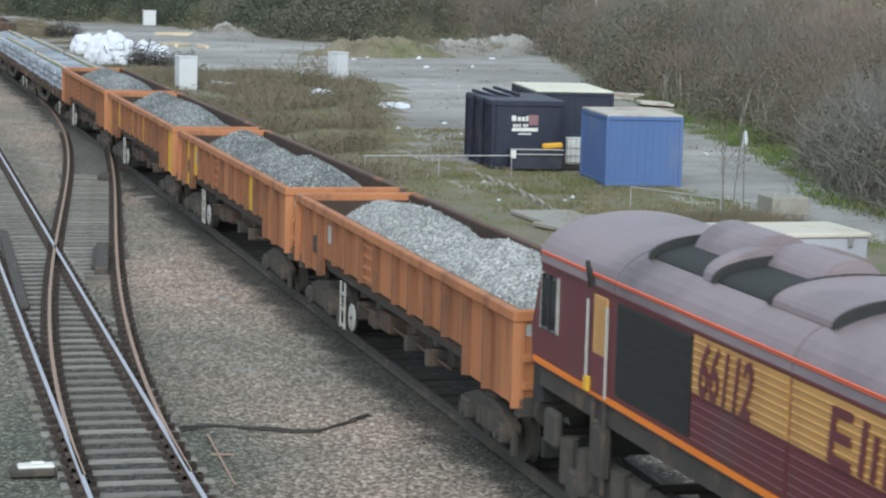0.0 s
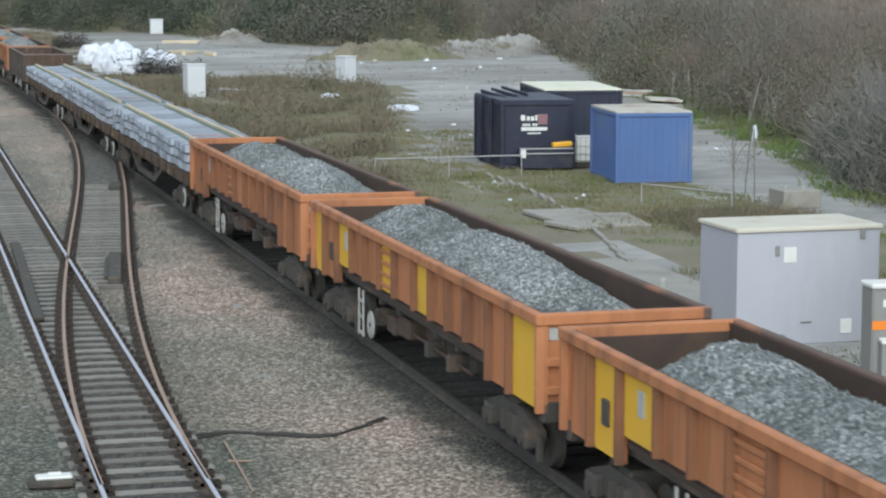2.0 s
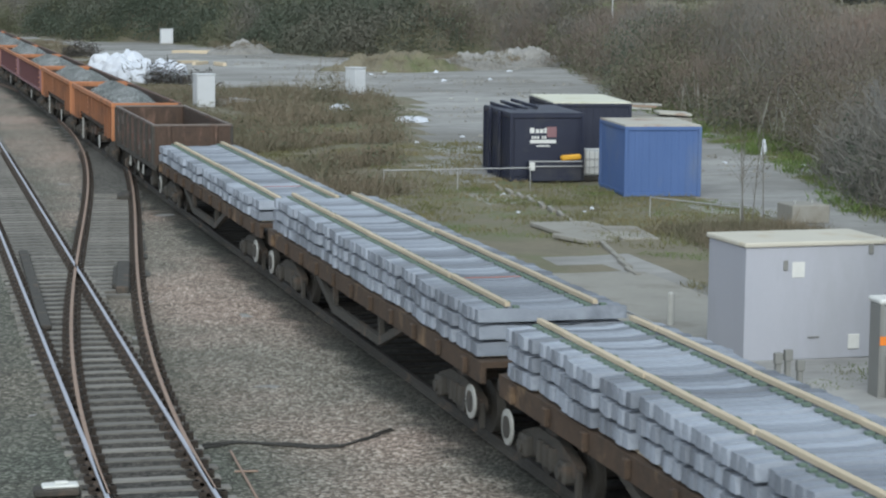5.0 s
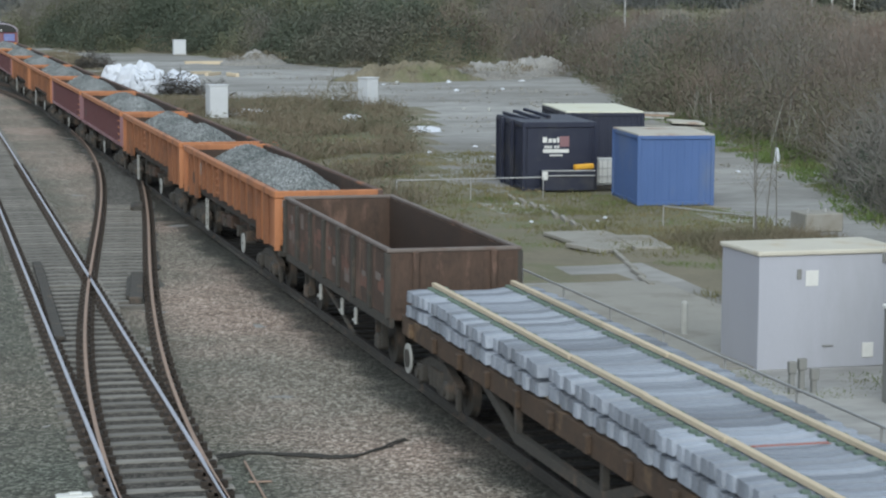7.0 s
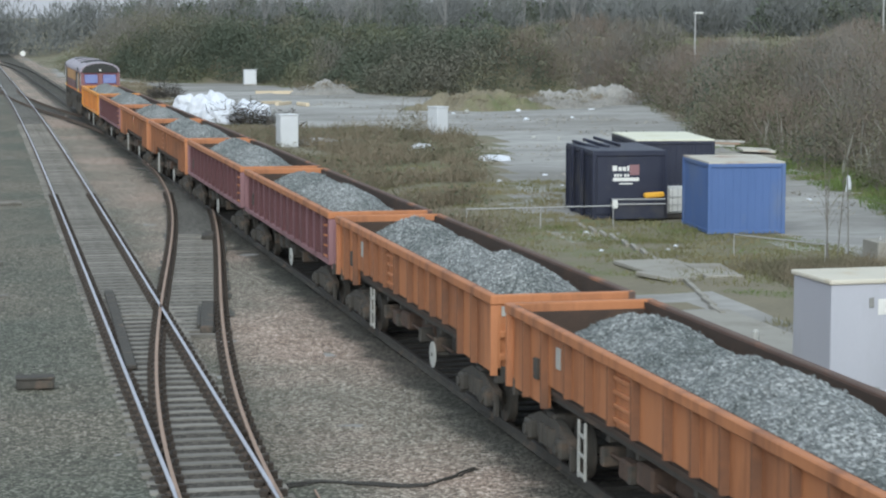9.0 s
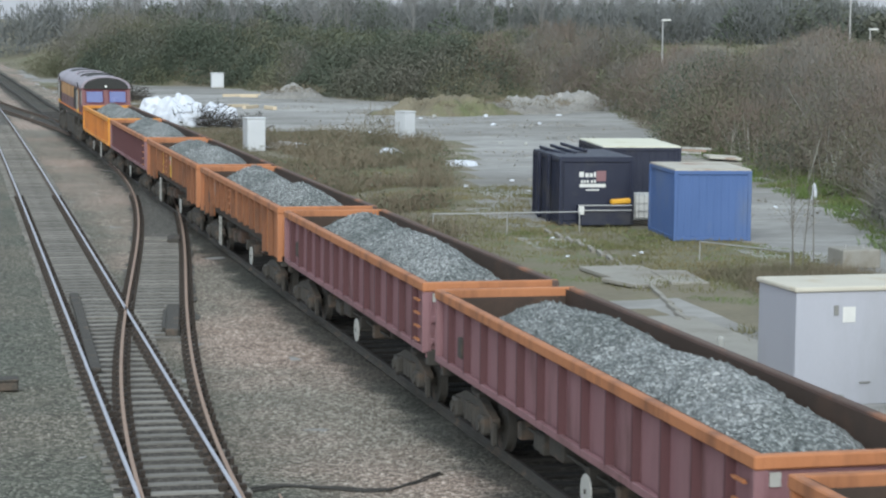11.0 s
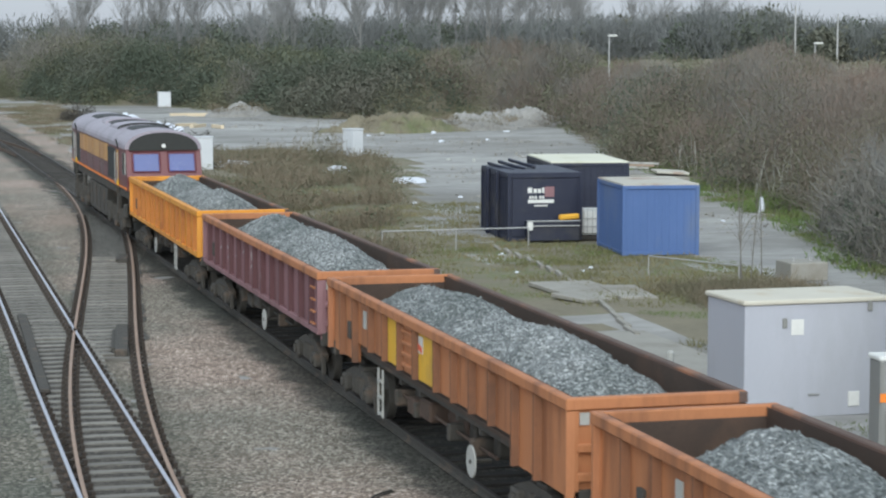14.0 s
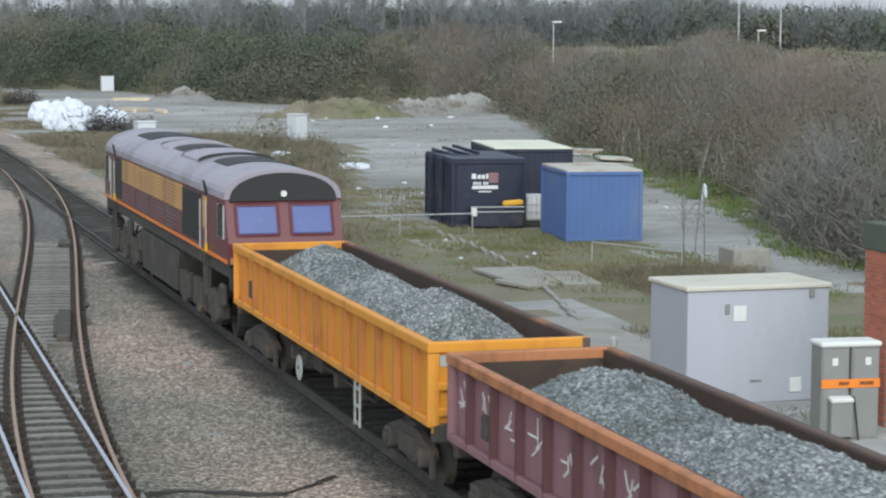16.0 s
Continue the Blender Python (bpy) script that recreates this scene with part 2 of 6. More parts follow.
M["rail_web"] = mat("rail_web", (0.07, 0.05, 0.04), (0.13, 0.09, 0.065), 3, 0.9, bump=0.3)
M["sleeper_old"] = mat("weathered_sleeper", (0.165, 0.155, 0.14), (0.3, 0.285, 0.26), 2.2, 0.9, bump=0.4, per=0.25, dirt=(0.09, 0.08, 0.07), dirt_amount=0.45, stretch=(0.6, 2, 1))
M["chair"] = mat("rusty_rail_chair", (0.03, 0.024, 0.02), (0.06, 0.045, 0.036), 6, 0.85, bump=0.3)
M["hut"] = mat("pale_grey_cladding", (0.40, 0.41, 0.465), (0.46, 0.47, 0.525), 0.8, 0.5, bump=0.05, dirt=(0.37, 0.378, 0.415), dirt_amount=0.3, stretch=(1, 1, 0.3))
M["hut_roof"] = mat("stained_cream_roof", (0.50, 0.47, 0.40), (0.64, 0.60, 0.52), 1.2, 0.7, bump=0.2, dirt=(0.45, 0.33, 0.18), dirt_amount=0.3)
M["navy"] = mat("navy_steel", (0.010, 0.013, 0.032), (0.02, 0.025, 0.05), 1.5, 0.45, bump=0.1, dirt=(0.045, 0.045, 0.055), dirt_amount=0.25)
M["blue"] = mat("blue_container_paint", (0.058, 0.118, 0.285), (0.09, 0.16, 0.36), 0.9, 0.6, bump=0.1, dirt=(0.13, 0.175, 0.28), dirt_amount=0.4, stretch=(1, 1, 0.4))
M["flat_roof"] = mat("weathered_roof_sheet", (0.40, 0.38, 0.34), (0.55, 0.52, 0.46), 1.3, 0.8, bump=0.3, dirt=(0.27, 0.14, 0.09), dirt_amount=0.35)
M["pale_roof"] = mat("cream_roof_sheet", (0.62, 0.61, 0.5), (0.72, 0.71, 0.6), 1.3, 0.7, bump=0.2, dirt=(0.5, 0.47, 0.3), dirt_amount=0.3)
M["grey_box"] = mat("grey_cabinet_paint", (0.21, 0.21, 0.2), (0.26, 0.26, 0.25), 2, 0.6, bump=0.1, dirt=(0.18, 0.16, 0.14), dirt_amount=0.2)
M["pale_box"] = mat("pale_cabinet_paint", (0.55, 0.57, 0.6), (0.64, 0.66, 0.69), 1.2, 0.55, bump=0.05, dirt=(0.45, 0.46, 0.46), dirt_amount=0.25)
M["steel"] = mat("galvanised_steel", (0.36, 0.36, 0.36), (0.46, 0.46, 0.46), 4, 0.5, metal=0.5, bump=0.1)
M["plastic_sheet"] = mat("white_plastic_sheet", (0.58, 0.61, 0.68), (0.72, 0.75, 0.82), 1.5, 0.4, bump=0.5, fine=6, dist=0.1)
M["concrete"] = mat("worn_concrete", (0.25, 0.237, 0.213), (0.35, 0.335, 0.302), 1.0, 0.9, bump=0.3, dirt=(0.2, 0.18, 0.15), dirt_amount=0.35)
M["brick"] = mat("red_brick", (0.38, 0.115, 0.075), (0.46, 0.16, 0.1), 3, 0.85, bump=0.3, per=0.2)
M["mortar"] = mat("mortar", (0.3, 0.25, 0.21), (0.38, 0.33, 0.28), 5, 0.95, bump=0.3)
M["cable"] = mat("black_cable", (0.02, 0.02, 0.02), (0.05, 0.045, 0.04), 5, 0.7, bump=0.2)
M["amber"] = mat("amber_plastic", (0.7, 0.36, 0.03), (0.8, 0.42, 0.05), 3, 0.4, bump=0)
M["bark"] = mat("bare_bark", (0.13, 0.12, 0.105), (0.21, 0.195, 0.175), 2, 0.95, bump=0.4)
M["twigs"] = mat("bare_twigs", (0.122, 0.117, 0.103), (0.225, 0.214, 0.192), 0.1, 0.95, bump=0, fine=1.2, dirt=(0.22, 0.178, 0.148), dirt_amount=0.35)
M["twigs_red"] = mat("reddish_twigs", (0.132, 0.109, 0.09), (0.225, 0.182, 0.155), 0.1, 0.95, bump=0, fine=1.2, dirt=(0.25, 0.178, 0.145), dirt_amount=0.35)
M["bramble"] = mat("bramble_leaves", (0.07, 0.085, 0.05), (0.15, 0.155, 0.098), 0.12, 0.85, bump=0, fine=1.5, dirt=(0.19, 0.165, 0.12), dirt_amount=0.6)
M["ivy"] = mat("dark_ivy_leaves", (0.052, 0.068, 0.05), (0.1, 0.12, 0.085), 0.2, 0.8, bump=0, fine=1.8, dirt=(0.13, 0.125, 0.1), dirt_amount=0.5)
M["dead"] = mat("dead_weed_stalks", (0.13, 0.107, 0.075), (0.26, 0.215, 0.155), 0.4, 0.95, bump=0, fine=2.5, dirt=(0.11, 0.112, 0.066), dirt_amount=0.5)
M["green_grass"] = mat("green_verge_grass", (0.085, 0.13, 0.034), (0.165, 0.225, 0.07), 0.4, 0.9, bump=0, fine=3, dirt=(0.2, 0.185, 0.1), dirt_amount=0.35)
# distance haze is mixed into these twig and bark colours
M["far_twigs"] = mat("hazed_grey_twigs", (0.115, 0.122, 0.122), (0.185, 0.193, 0.193), 0.08, 0.95, bump=0, fine=0.8, dirt=(0.12, 0.13, 0.118), dirt_amount=0.5)
M["far_bark"] = mat("hazed_bark", (0.17, 0.17, 0.168), (0.25, 0.25, 0.248), 0.5, 0.95, bump=0.2)
M["loco_roof_pale"] = mat("pale_loco_roof", (0.27, 0.235, 0.28), (0.38, 0.34, 0.39), 0.7, 0.36, bump=0.1, dirt=(0.15, 0.13, 0.15), dirt_amount=0.3)
M["pale_stems"] = mat("pale_grey_stems", (0.27, 0.27, 0.24), (0.38, 0.37, 0.33), 0.3, 0.95, bump=0, fine=2)
M["grass"] = mat("rough_grass", (0.1, 0.11, 0.045), (0.185, 0.175, 0.08), 0.5, 0.9, bump=0, fine=3, dirt=(0.26, 0.21, 0.125), dirt_amount=0.6)
M["glass"] = mat("dark_glass", (0.015, 0.018, 0.02), (0.02, 0.024, 0.026), 2, 0.08, bump=0)


# ---- mesh helpers ----
def put(bm, sx, sy, sz, x, y, z, rx=0, ry=0, rz=0, bev=0.0):
    """Adds a box of that size, centred there, with chamfered edges."""
    g = bmesh.ops.create_cube(bm, size=1, matrix=pose(x, y, z, rx, ry, rz) @ Matrix.Diagonal((sx, sy, sz, 1)))
    if bev:
        es = {e for v in g["verts"] for e in v.link_edges}
        bmesh.ops.bevel(bm, geom=list(es), offset=bev, segments=1, affect="EDGES")


def rod(bm, a, b, r, r2=None, n=8):
    """Adds a round bar from a to b."""
    a, b = Vector(a), Vector(b)
    m = Matrix.Translation((a + b) / 2) @ (b - a).to_track_quat("Z", "Y").to_matrix().to_4x4()
    bmesh.ops.create_cone(bm, cap_ends=True, segments=n, radius1=r, radius2=r if r2 is None else r2, depth=(b - a).length, matrix=m)


def prism(bm, outline, y0, y1):
    """Adds a solid with an outline of (x, z) between y0 and y1."""
    f = [bm.verts.new((x, y0, z)) for x, z in outline]
    b = [bm.verts.new((x, y1, z)) for x, z in outline]
    n = len(outline)
    bm.faces.new(f)
    bm.faces.new(b[::-1])
    for i in range(n):
        bm.faces.new((f[i], b[i], b[(i + 1) % n], f[(i + 1) % n]))


def side(bm, outline, x0, x1):
    """Adds a solid with an outline of (y, z) between x0 and x1."""
    f = [bm.verts.new((x0, y, z)) for y, z in outline]
    b = [bm.verts.new((x1, y, z)) for y, z in outline]
    n = len(outline)
    bm.faces.new(f)
    bm.faces.new(b[::-1])
    for i in range(n):
        bm.faces.new((f[i], b[i], b[(i + 1) % n], f[(i + 1) % n]))


def mesh_of(bm, name, material, smooth=False):
    bmesh.ops.recalc_face_normals(bm, faces=bm.faces)
    me = bpy.data.meshes.new(name)
    bm.to_mesh(me)
    bm.free()
    me.materials.append(M[material])
    if smooth:
        for p in me.polygons:
            p.use_smooth = True
    return me


def part(name, bm, material, parent, label="", smooth=False, m=None):
    ob = new(name, mesh_of(bm, name, material, smooth) if isinstance(bm, bmesh.types.BMesh) else bm)
    ob.parent = parent
    if m:
        ob.matrix_basis = m
    if label:
        ob["label"] = label
    return ob


def thing(name, label, category, group="", m=None, kind=""):
    ob = new(name)
    ob.empty_display_size = 0.3
    if m:
        ob.matrix_basis = m
    return tagged(ob, label, category, group, kind)


def solo(name, bm, material, label, category, group="", kind="", m=None, smooth=False):
    ob = new(name, mesh_of(bm, name, material, smooth))
    if m:
        ob.matrix_basis = m
    return tagged(ob, label, category, group, kind)


def B():
    return bmesh.new()


def boxm(*a, **k):
    bm = B()
    put(bm, *a, **k)
    return bm


def raw(name, verts, faces, material, smooth=False):
    me = bpy.data.meshes.new(name)
    me.from_pydata(verts, [], faces)
    me.materials.append(M[material])
    if smooth:
        for p in me.polygons:
            p.use_smooth = True
    return me


# ---- ground: one sheet, with the bank beyond the yard ----
FOOT = [(2, 900), (3, 500), (4, 330), (6, 266), (13, 240), (22, 236), (26.5, 214), (30, 198), (36, 191), (43, 188), (47, 180), (46, 168), (41, 148), (35, 125), (32, 105), (30, 97),
        (28.6, 88), (26, 76), (22.5, 65), (21, 50), (22, 20), (22, -200)]
FA, FB = np.array(FOOT[:-1], float), np.array(FOOT[1:], float)


def beyond(x, y):
    """Metres beyond the bank's foot (negative on the yard's side)."""
    p = np.stack([np.asarray(x, float).ravel(), np.asarray(y, float).ravel()], 1)[:, None, :]
    ab = FB - FA
    s = np.clip(((p - FA) * ab).sum(2) / (ab ** 2).sum(1), 0, 1)
    q = FA + s[..., None] * ab
    d2 = ((p - q) ** 2).sum(2)
    i = d2.argmin(1)
    k = np.arange(len(i))
    sgn = ab[i, 0] * (p[:, 0, 1] - FA[i, 1]) - ab[i, 1] * (p[:, 0, 0] - FA[i, 0])
    return (np.sqrt(d2[k, i]) * np.where(sgn > 0, 1, -1)).reshape(np.shape(x))


def wob(x, y, s, k=0.0):
    return np.sin(x * s + 1.3 * np.sin(y * s * 0.7 + k)) * np.cos(y * s * 0.9 + 1.7 * np.sin(x * s * 0.6 + k))


def height(x, y):
    x, y = np.asarray(x, float), np.asarray(y, float)
    d = beyond(x, y)
    up = np.clip(d / 17.0, 0, 1)
    h = 5.2 * up * up * (3 - 2 * up) + 0.35 * wob(x, y, 0.45) * np.clip(d / 6, 0, 1)
    far = np.clip((y - 230) / 150, 0, 1)
    h = h * (1 - 0.35 * far)
    low = np.clip((x - 4) / 6, 0, 1) * np.clip((1 - d) / 4, 0, 1)
    h = h + 0.06 * wob(x, y, 0.8) * low
    return -0.26 + h


def axis(*runs):
    out = []
    for a, b, step in runs:
        out += list(np.arange(a, b, step))
    return np.array(out + [runs[-1][1]])


xs = axis((-900, -60, 120), (-60, -14, 8), (-14, 80, 1.25), (80, 160, 8), (160, 1200, 130))
ys = axis((-250, 15, 25), (15, 240, 1.5), (240, 400, 8), (400, 2000, 160))
gx, gy = np.meshgrid(xs, ys)
gz = height(gx, gy)
nx = len(xs)
idx = [(j * nx + i, j * nx + i + 1, (j + 1) * nx + i + 1, (j + 1) * nx + i) for j in range(len(ys) - 1) for i in range(nx - 1)]
ground = new("ground", raw("ground", np.stack([gx, gy, gz], 2).reshape(-1, 3).tolist(), idx, "yard", True))
ground.data.materials.append(M["soil"])
fc = np.array(idx)
cx_, cy_ = gx.ravel()[fc].mean(1), gy.ravel()[fc].mean(1)
weedy = (beyond(cx_, cy_) > -0.6) | ((cx_ > 3.4) & (cx_ < 9.5 + 1.5 * wob(cx_, cy_, 0.3)) & (cy_ > 118) & (cy_ < 245) & (wob(cx_, cy_, 0.4, 2) > -0.55)) | ((cx_ > 3.5) & (cx_ < 6.0 + (cy_ - 60) * 0.24) & (cy_ > 62) & (cy_ < 132)) | ((cx_ > 5) & (cx_ < 17.5) & (cy_ > 52) & (cy_ < 80) & (wob(cx_, cy_, 0.5) > -0.6)) | ((cx_ > 9.5) & (cy_ < 56) & (cx_ < 25))
ground.data.polygons.foreach_set("material_index", weedy.astype(np.int32))
tagged(ground, "bare gravelly railway yard rising to a scrubby bank", "ground", kind="structure")

# ballast bed under all three lines, raised a little over the yard
bx = axis((-40, -14, 2.0), (-14, 4.0, 0.3))
by = axis((10, 130, 0.45), (130, 420, 4.0))
px, py = np.meshgrid(bx, by)
pz = -0.215 + 0.025 * wob(px, py, 2.3) + 0.03 * wob(px, py, 0.7, 2) - 0.06 * np.clip((px - 2.2) / 1.8, 0, 1)
pz = np.where((px > -7.9) & (px < -3.0), np.minimum(pz, -0.2), pz)
n2 = len(bx)
fid = [(j * n2 + i, j * n2 + i + 1, (j + 1) * n2 + i + 1, (j + 1) * n2 + i) for j in range(len(by) - 1) for i in range(n2 - 1)]
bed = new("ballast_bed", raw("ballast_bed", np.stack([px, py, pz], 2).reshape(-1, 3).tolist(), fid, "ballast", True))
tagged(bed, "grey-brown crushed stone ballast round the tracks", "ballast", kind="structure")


# ---- tracks ----
def curve_at(points, y):
    ya = [p[1] for p in points]
    xa = [p[0] for p in points]
    return float(np.interp(y, ya, xa))


def smooth_line(points, step=2.0):
    """A smooth plan line x(y) through a few fitted places."""
    ya, xa = np.array([p[1] for p in points], float), np.array([p[0] for p in points], float)
    yy = np.arange(ya[0], ya[-1] + step, step)
    k = np.polyfit(ya, xa, min(4, len(ya) - 1))
    return [(float(np.polyval(k, y)), float(y)) for y in yy]


def rail(name, line, head, label, group, web="rail_web"):
    """A rail with head, web and foot swept along a plan line (head 72 mm, foot 140 mm, 159 mm high)."""
    t = thing(name, label, "rail", group, kind="structure")
    prof = [(-0.07, -0.159), (0.07, -0.159), (0.07, -0.147), (0.012, -0.12), (0.012, -0.045), (0.034, -0.038), (0.036, -0.012), (0.028, 0.0),
            (-0.028, 0.0), (-0.036, -0.012), (-0.034, -0.038), (-0.012, -0.045), (-0.012, -0.12), (-0.07, -0.147)]

    def sweep(pr, closed):
        v, f = [], []
        n = len(pr)
        for i, (x, y) in enumerate(line):
            a, b = line[max(i - 1, 0)], line[min(i + 1, len(line) - 1)]
            d = Vector((b[0] - a[0], b[1] - a[1])).normalized()
            for u, z in pr:
                v.append((x + d.y * u, y - d.x * u, z))
        for i in range(len(line) - 1):
            for j in range(n if closed else n - 1):
                k = (j + 1) % n
                f.append((i * n + j, i * n + k, (i + 1) * n + k, (i + 1) * n + j))
        return v, f
    part("rail_web", raw("rail_web", *sweep(prof, True), web), None, t)
    top = [(0.037, -0.014), (0.029, 0.0015), (-0.029, 0.0015), (-0.037, -0.014)]
    part("rail_head", raw("rail_head", *sweep(top, False), head), None, t)
    return t


MAIN = [(-6.52, 20), (-6.47, 32), (-6.28, 45), (-6.02, 59), (-5.75, 75), (-5.35, 90), (-5.05, 103), (-4.85, 124), (-4.6, 150), (-4.35, 184), (-3.7, 272), (-3.0, 340)]
BRANCH = [(-6.42, 30), (-6.12, 37.8), (-5.75, 42.5), (-5.05, 49.5), (-4.0, 58.5), (-3.2, 65), (-2.0, 76), (-1.0, 87), (-0.35, 97), (0.0, 108), (0.0, 116)]
main_line = smooth_line(MAIN)
branch_line = smooth_line(BRANCH, 1.0)
train_line = [(-max(0.0, y - 262) ** 2 / 2800, y) for y in np.arange(6, 420, 4.0)]
far_branch = smooth_line([(-0.1, 136), (-0.35, 143), (-1.05, 152), (-2.3, 167), (-3.45, 184), (-4.15, 200), (-4.35, 212)])


def offset(line, d):
    out = []
    for i, (x, y) in enumerate(line):
        a, b = line[max(i - 1, 0)], line[min(i + 1, len(line) - 1)]
        v = Vector((b[0] - a[0], b[1] - a[1])).normalized()
        out.append((x + v.y * d, y - v.x * d))
    return out


G = 0.7535
for s in (-G, G):
    rail("rail", offset(main_line, s), "rail_shine", "polished running rail of the main line", "main line rails")
    rail("rail", offset(branch_line, s), "rail_rust", "rust-topped rail of the crossover", "crossover rails")
    rail("rail", offset(far_branch, s), "rail_web", "dark rail of the far crossover", "far crossover rails")
    # head and web in dark tones that hold the train's shade
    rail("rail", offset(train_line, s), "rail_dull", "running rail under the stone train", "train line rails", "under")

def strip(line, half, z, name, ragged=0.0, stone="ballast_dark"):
    """Darker stone along a line, with uneven edges."""
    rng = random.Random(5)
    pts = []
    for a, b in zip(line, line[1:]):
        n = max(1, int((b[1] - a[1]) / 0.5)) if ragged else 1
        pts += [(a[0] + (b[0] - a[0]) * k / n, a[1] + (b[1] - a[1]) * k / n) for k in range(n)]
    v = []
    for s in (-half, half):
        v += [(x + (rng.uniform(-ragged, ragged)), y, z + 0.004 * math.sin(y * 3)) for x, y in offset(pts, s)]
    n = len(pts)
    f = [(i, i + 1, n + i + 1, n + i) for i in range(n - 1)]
    return tagged(new(name, raw(name, v, f, stone)), "darker ballast between the rails", "ballast", kind="structure")


strip([p for p in main_line if p[1] < 56], 0.98, -0.178, "dark_strip", 0.08)
strip([p for p in main_line if p[1] > 53], 1.0, -0.182, "mid_strip", 0.1, "ballast_mid")
strip(far_branch[2:], 0.95, -0.186, "dark_strip", 0.2)
strip([p for p in branch_line if p[1] > 50], 0.95, -0.184, "dark_strip", 0.15, "ballast_mid")
# check rail and point details
cr = [(x + G - 0.0, y) for x, y in main_line if 45 < y < 59]
chk = B()
put(chk, 0.24, 12.6, 0.1, 0, 0, 0.0, bev=0.02)
solo("check_rail_plate", chk, "under", "dark flat steel plate beside the main rail", "track plate", kind="structure", m=pose(-6.53, 51.6, -0.1, 0, 0, -2.1))
for x, y, ln in ((-4.3, 52.6, 4.6), (-1.95, 72.0, 1.5)):
    bm = B()
    put(bm, 0.32, ln, 0.2, 0, 0, 0, bev=0.03)
    put(bm, 0.1, ln * 0.7, 0.12, -0.2, 0.1, -0.02, bev=0.02)
    solo("rail_lubricator", bm, "under", "rusty steel box against the crossover rail", "track box", m=pose(x, y, -0.1, 0, 0, -7))


def chairs(line, rails, start, stop, gap, name):
    """Cast iron rail chairs on the sleepers, one beside each rail."""
    bm = B()
    for y in np.arange(start, stop, gap):
        for r in rails:
            x = np.interp(y, [p[1] for p in r], [p[0] for p in r])
            put(bm, 0.36, 0.22, 0.05, x, y, -0.148)
            for e in (-0.15, 0.15):
                put(bm, 0.07, 0.12, 0.1, x + e, y, -0.11)
    solo(name, bm, "chair", "rusty cast chairs holding the rails", "rail chairs", kind="stuff")


def sleepers(line, half, gap, start, stop, name, depth=0.13, material="sleeper_old"):
    ys_ = np.arange(start, stop, gap)
    bm = B()
    put(bm, half * 2, 0.25, depth, 0, 0, 0, bev=0.015)
    me = mesh_of(bm, "sleeper", material)
    bed_ = thing(name, "line of worn sleepers set in the ballast", "sleepers", kind="structure")
    for y in ys_:
        x, x2 = np.interp(y, [p[1] for p in line], [p[0] for p in line]), np.interp(y + 1, [p[1] for p in line], [p[0] for p in line])
        o = new("sleeper", me)
        o.parent = bed_
        o.matrix_basis = pose(x + random.uniform(-0.05, 0.05), y, -0.159 - depth / 2, 0, 0, -math.degrees(math.atan(x2 - x)) + random.uniform(-0.8, 0.8))
    return bed_


# ---- bogies, wheels and wagons ----
WHEEL_R = 0.43
WHEELS = []


def wheelset_mesh():
    bm = B()
    rod(bm, (-0.85, 0, 0), (0.85, 0, 0), 0.075)
    for s in (-1, 1):
        rod(bm, (s * 0.69, 0, 0), (s * 0.80, 0, 0), WHEEL_R, n=28)
        rod(bm, (s * 0.66, 0, 0), (s * 0.69, 0, 0), WHEEL_R + 0.028, n=28)
        rod(bm, (s * 0.80, 0, 0), (s * 0.82, 0, 0), 0.13, n=14)
        for k in range(5):
            a = k * math.tau / 5
            rod(bm, (s * 0.80, 0.24 * math.cos(a), 0.24 * math.sin(a)), (s * 0.812, 0.24 * math.cos(a), 0.24 * math.sin(a)), 0.05, n=8)
    return mesh_of(bm, "wheelset", "under")


def bogie_frame_mesh(wb):
    bm = B()
    for s in (-1, 1):
        x = s * 1.0
        side(bm, [(-wb / 2 - 0.35, 0.42), (-wb / 2 + 0.3, 0.36), (-0.55, 0.30), (0.55, 0.30), (wb / 2 - 0.3, 0.36), (wb / 2 + 0.35, 0.42), (wb / 2 + 0.35, 0.60),
                  (0.5, 0.80), (-0.5, 0.80), (-wb / 2 - 0.35, 0.60)], x - 0.07, x + 0.07)
        for e in (-1, 1):
            put(bm, 0.22, 0.34, 0.32, x + s * 0.09, e * wb / 2, 0.45, bev=0.04)
            rod(bm, (x + s * 0.1, e * wb / 2, 0.45), (x + s * 0.24, e * wb / 2, 0.45), 0.1, n=10)
            put(bm, 0.1, 0.12, 0.4, x + s * 0.05, e * (wb / 2 + 0.42), 0.36, bev=0.02)
        for k in (-0.28, 0, 0.28):
            rod(bm, (x + s * 0.06, k, 0.34), (x + s * 0.06, k, 0.66), 0.1, n=8)
    put(bm, 2.1, 0.45, 0.3, 0, 0, 0.72, bev=0.03)
    return mesh_of(bm, "bogie_frame", "under")


WS, BF = wheelset_mesh(), bogie_frame_mesh(1.8)


def add_bogie(t, y, wb=1.8, frame_mesh=None):
    b = part("bogie", frame_mesh or BF, None, t, m=pose(0, y, 0))
    for e in (-1, 1):
        w = part("wheelset", WS, None, b, m=pose(0, e * wb / 2, WHEEL_R))
        WHEELS.append(w)


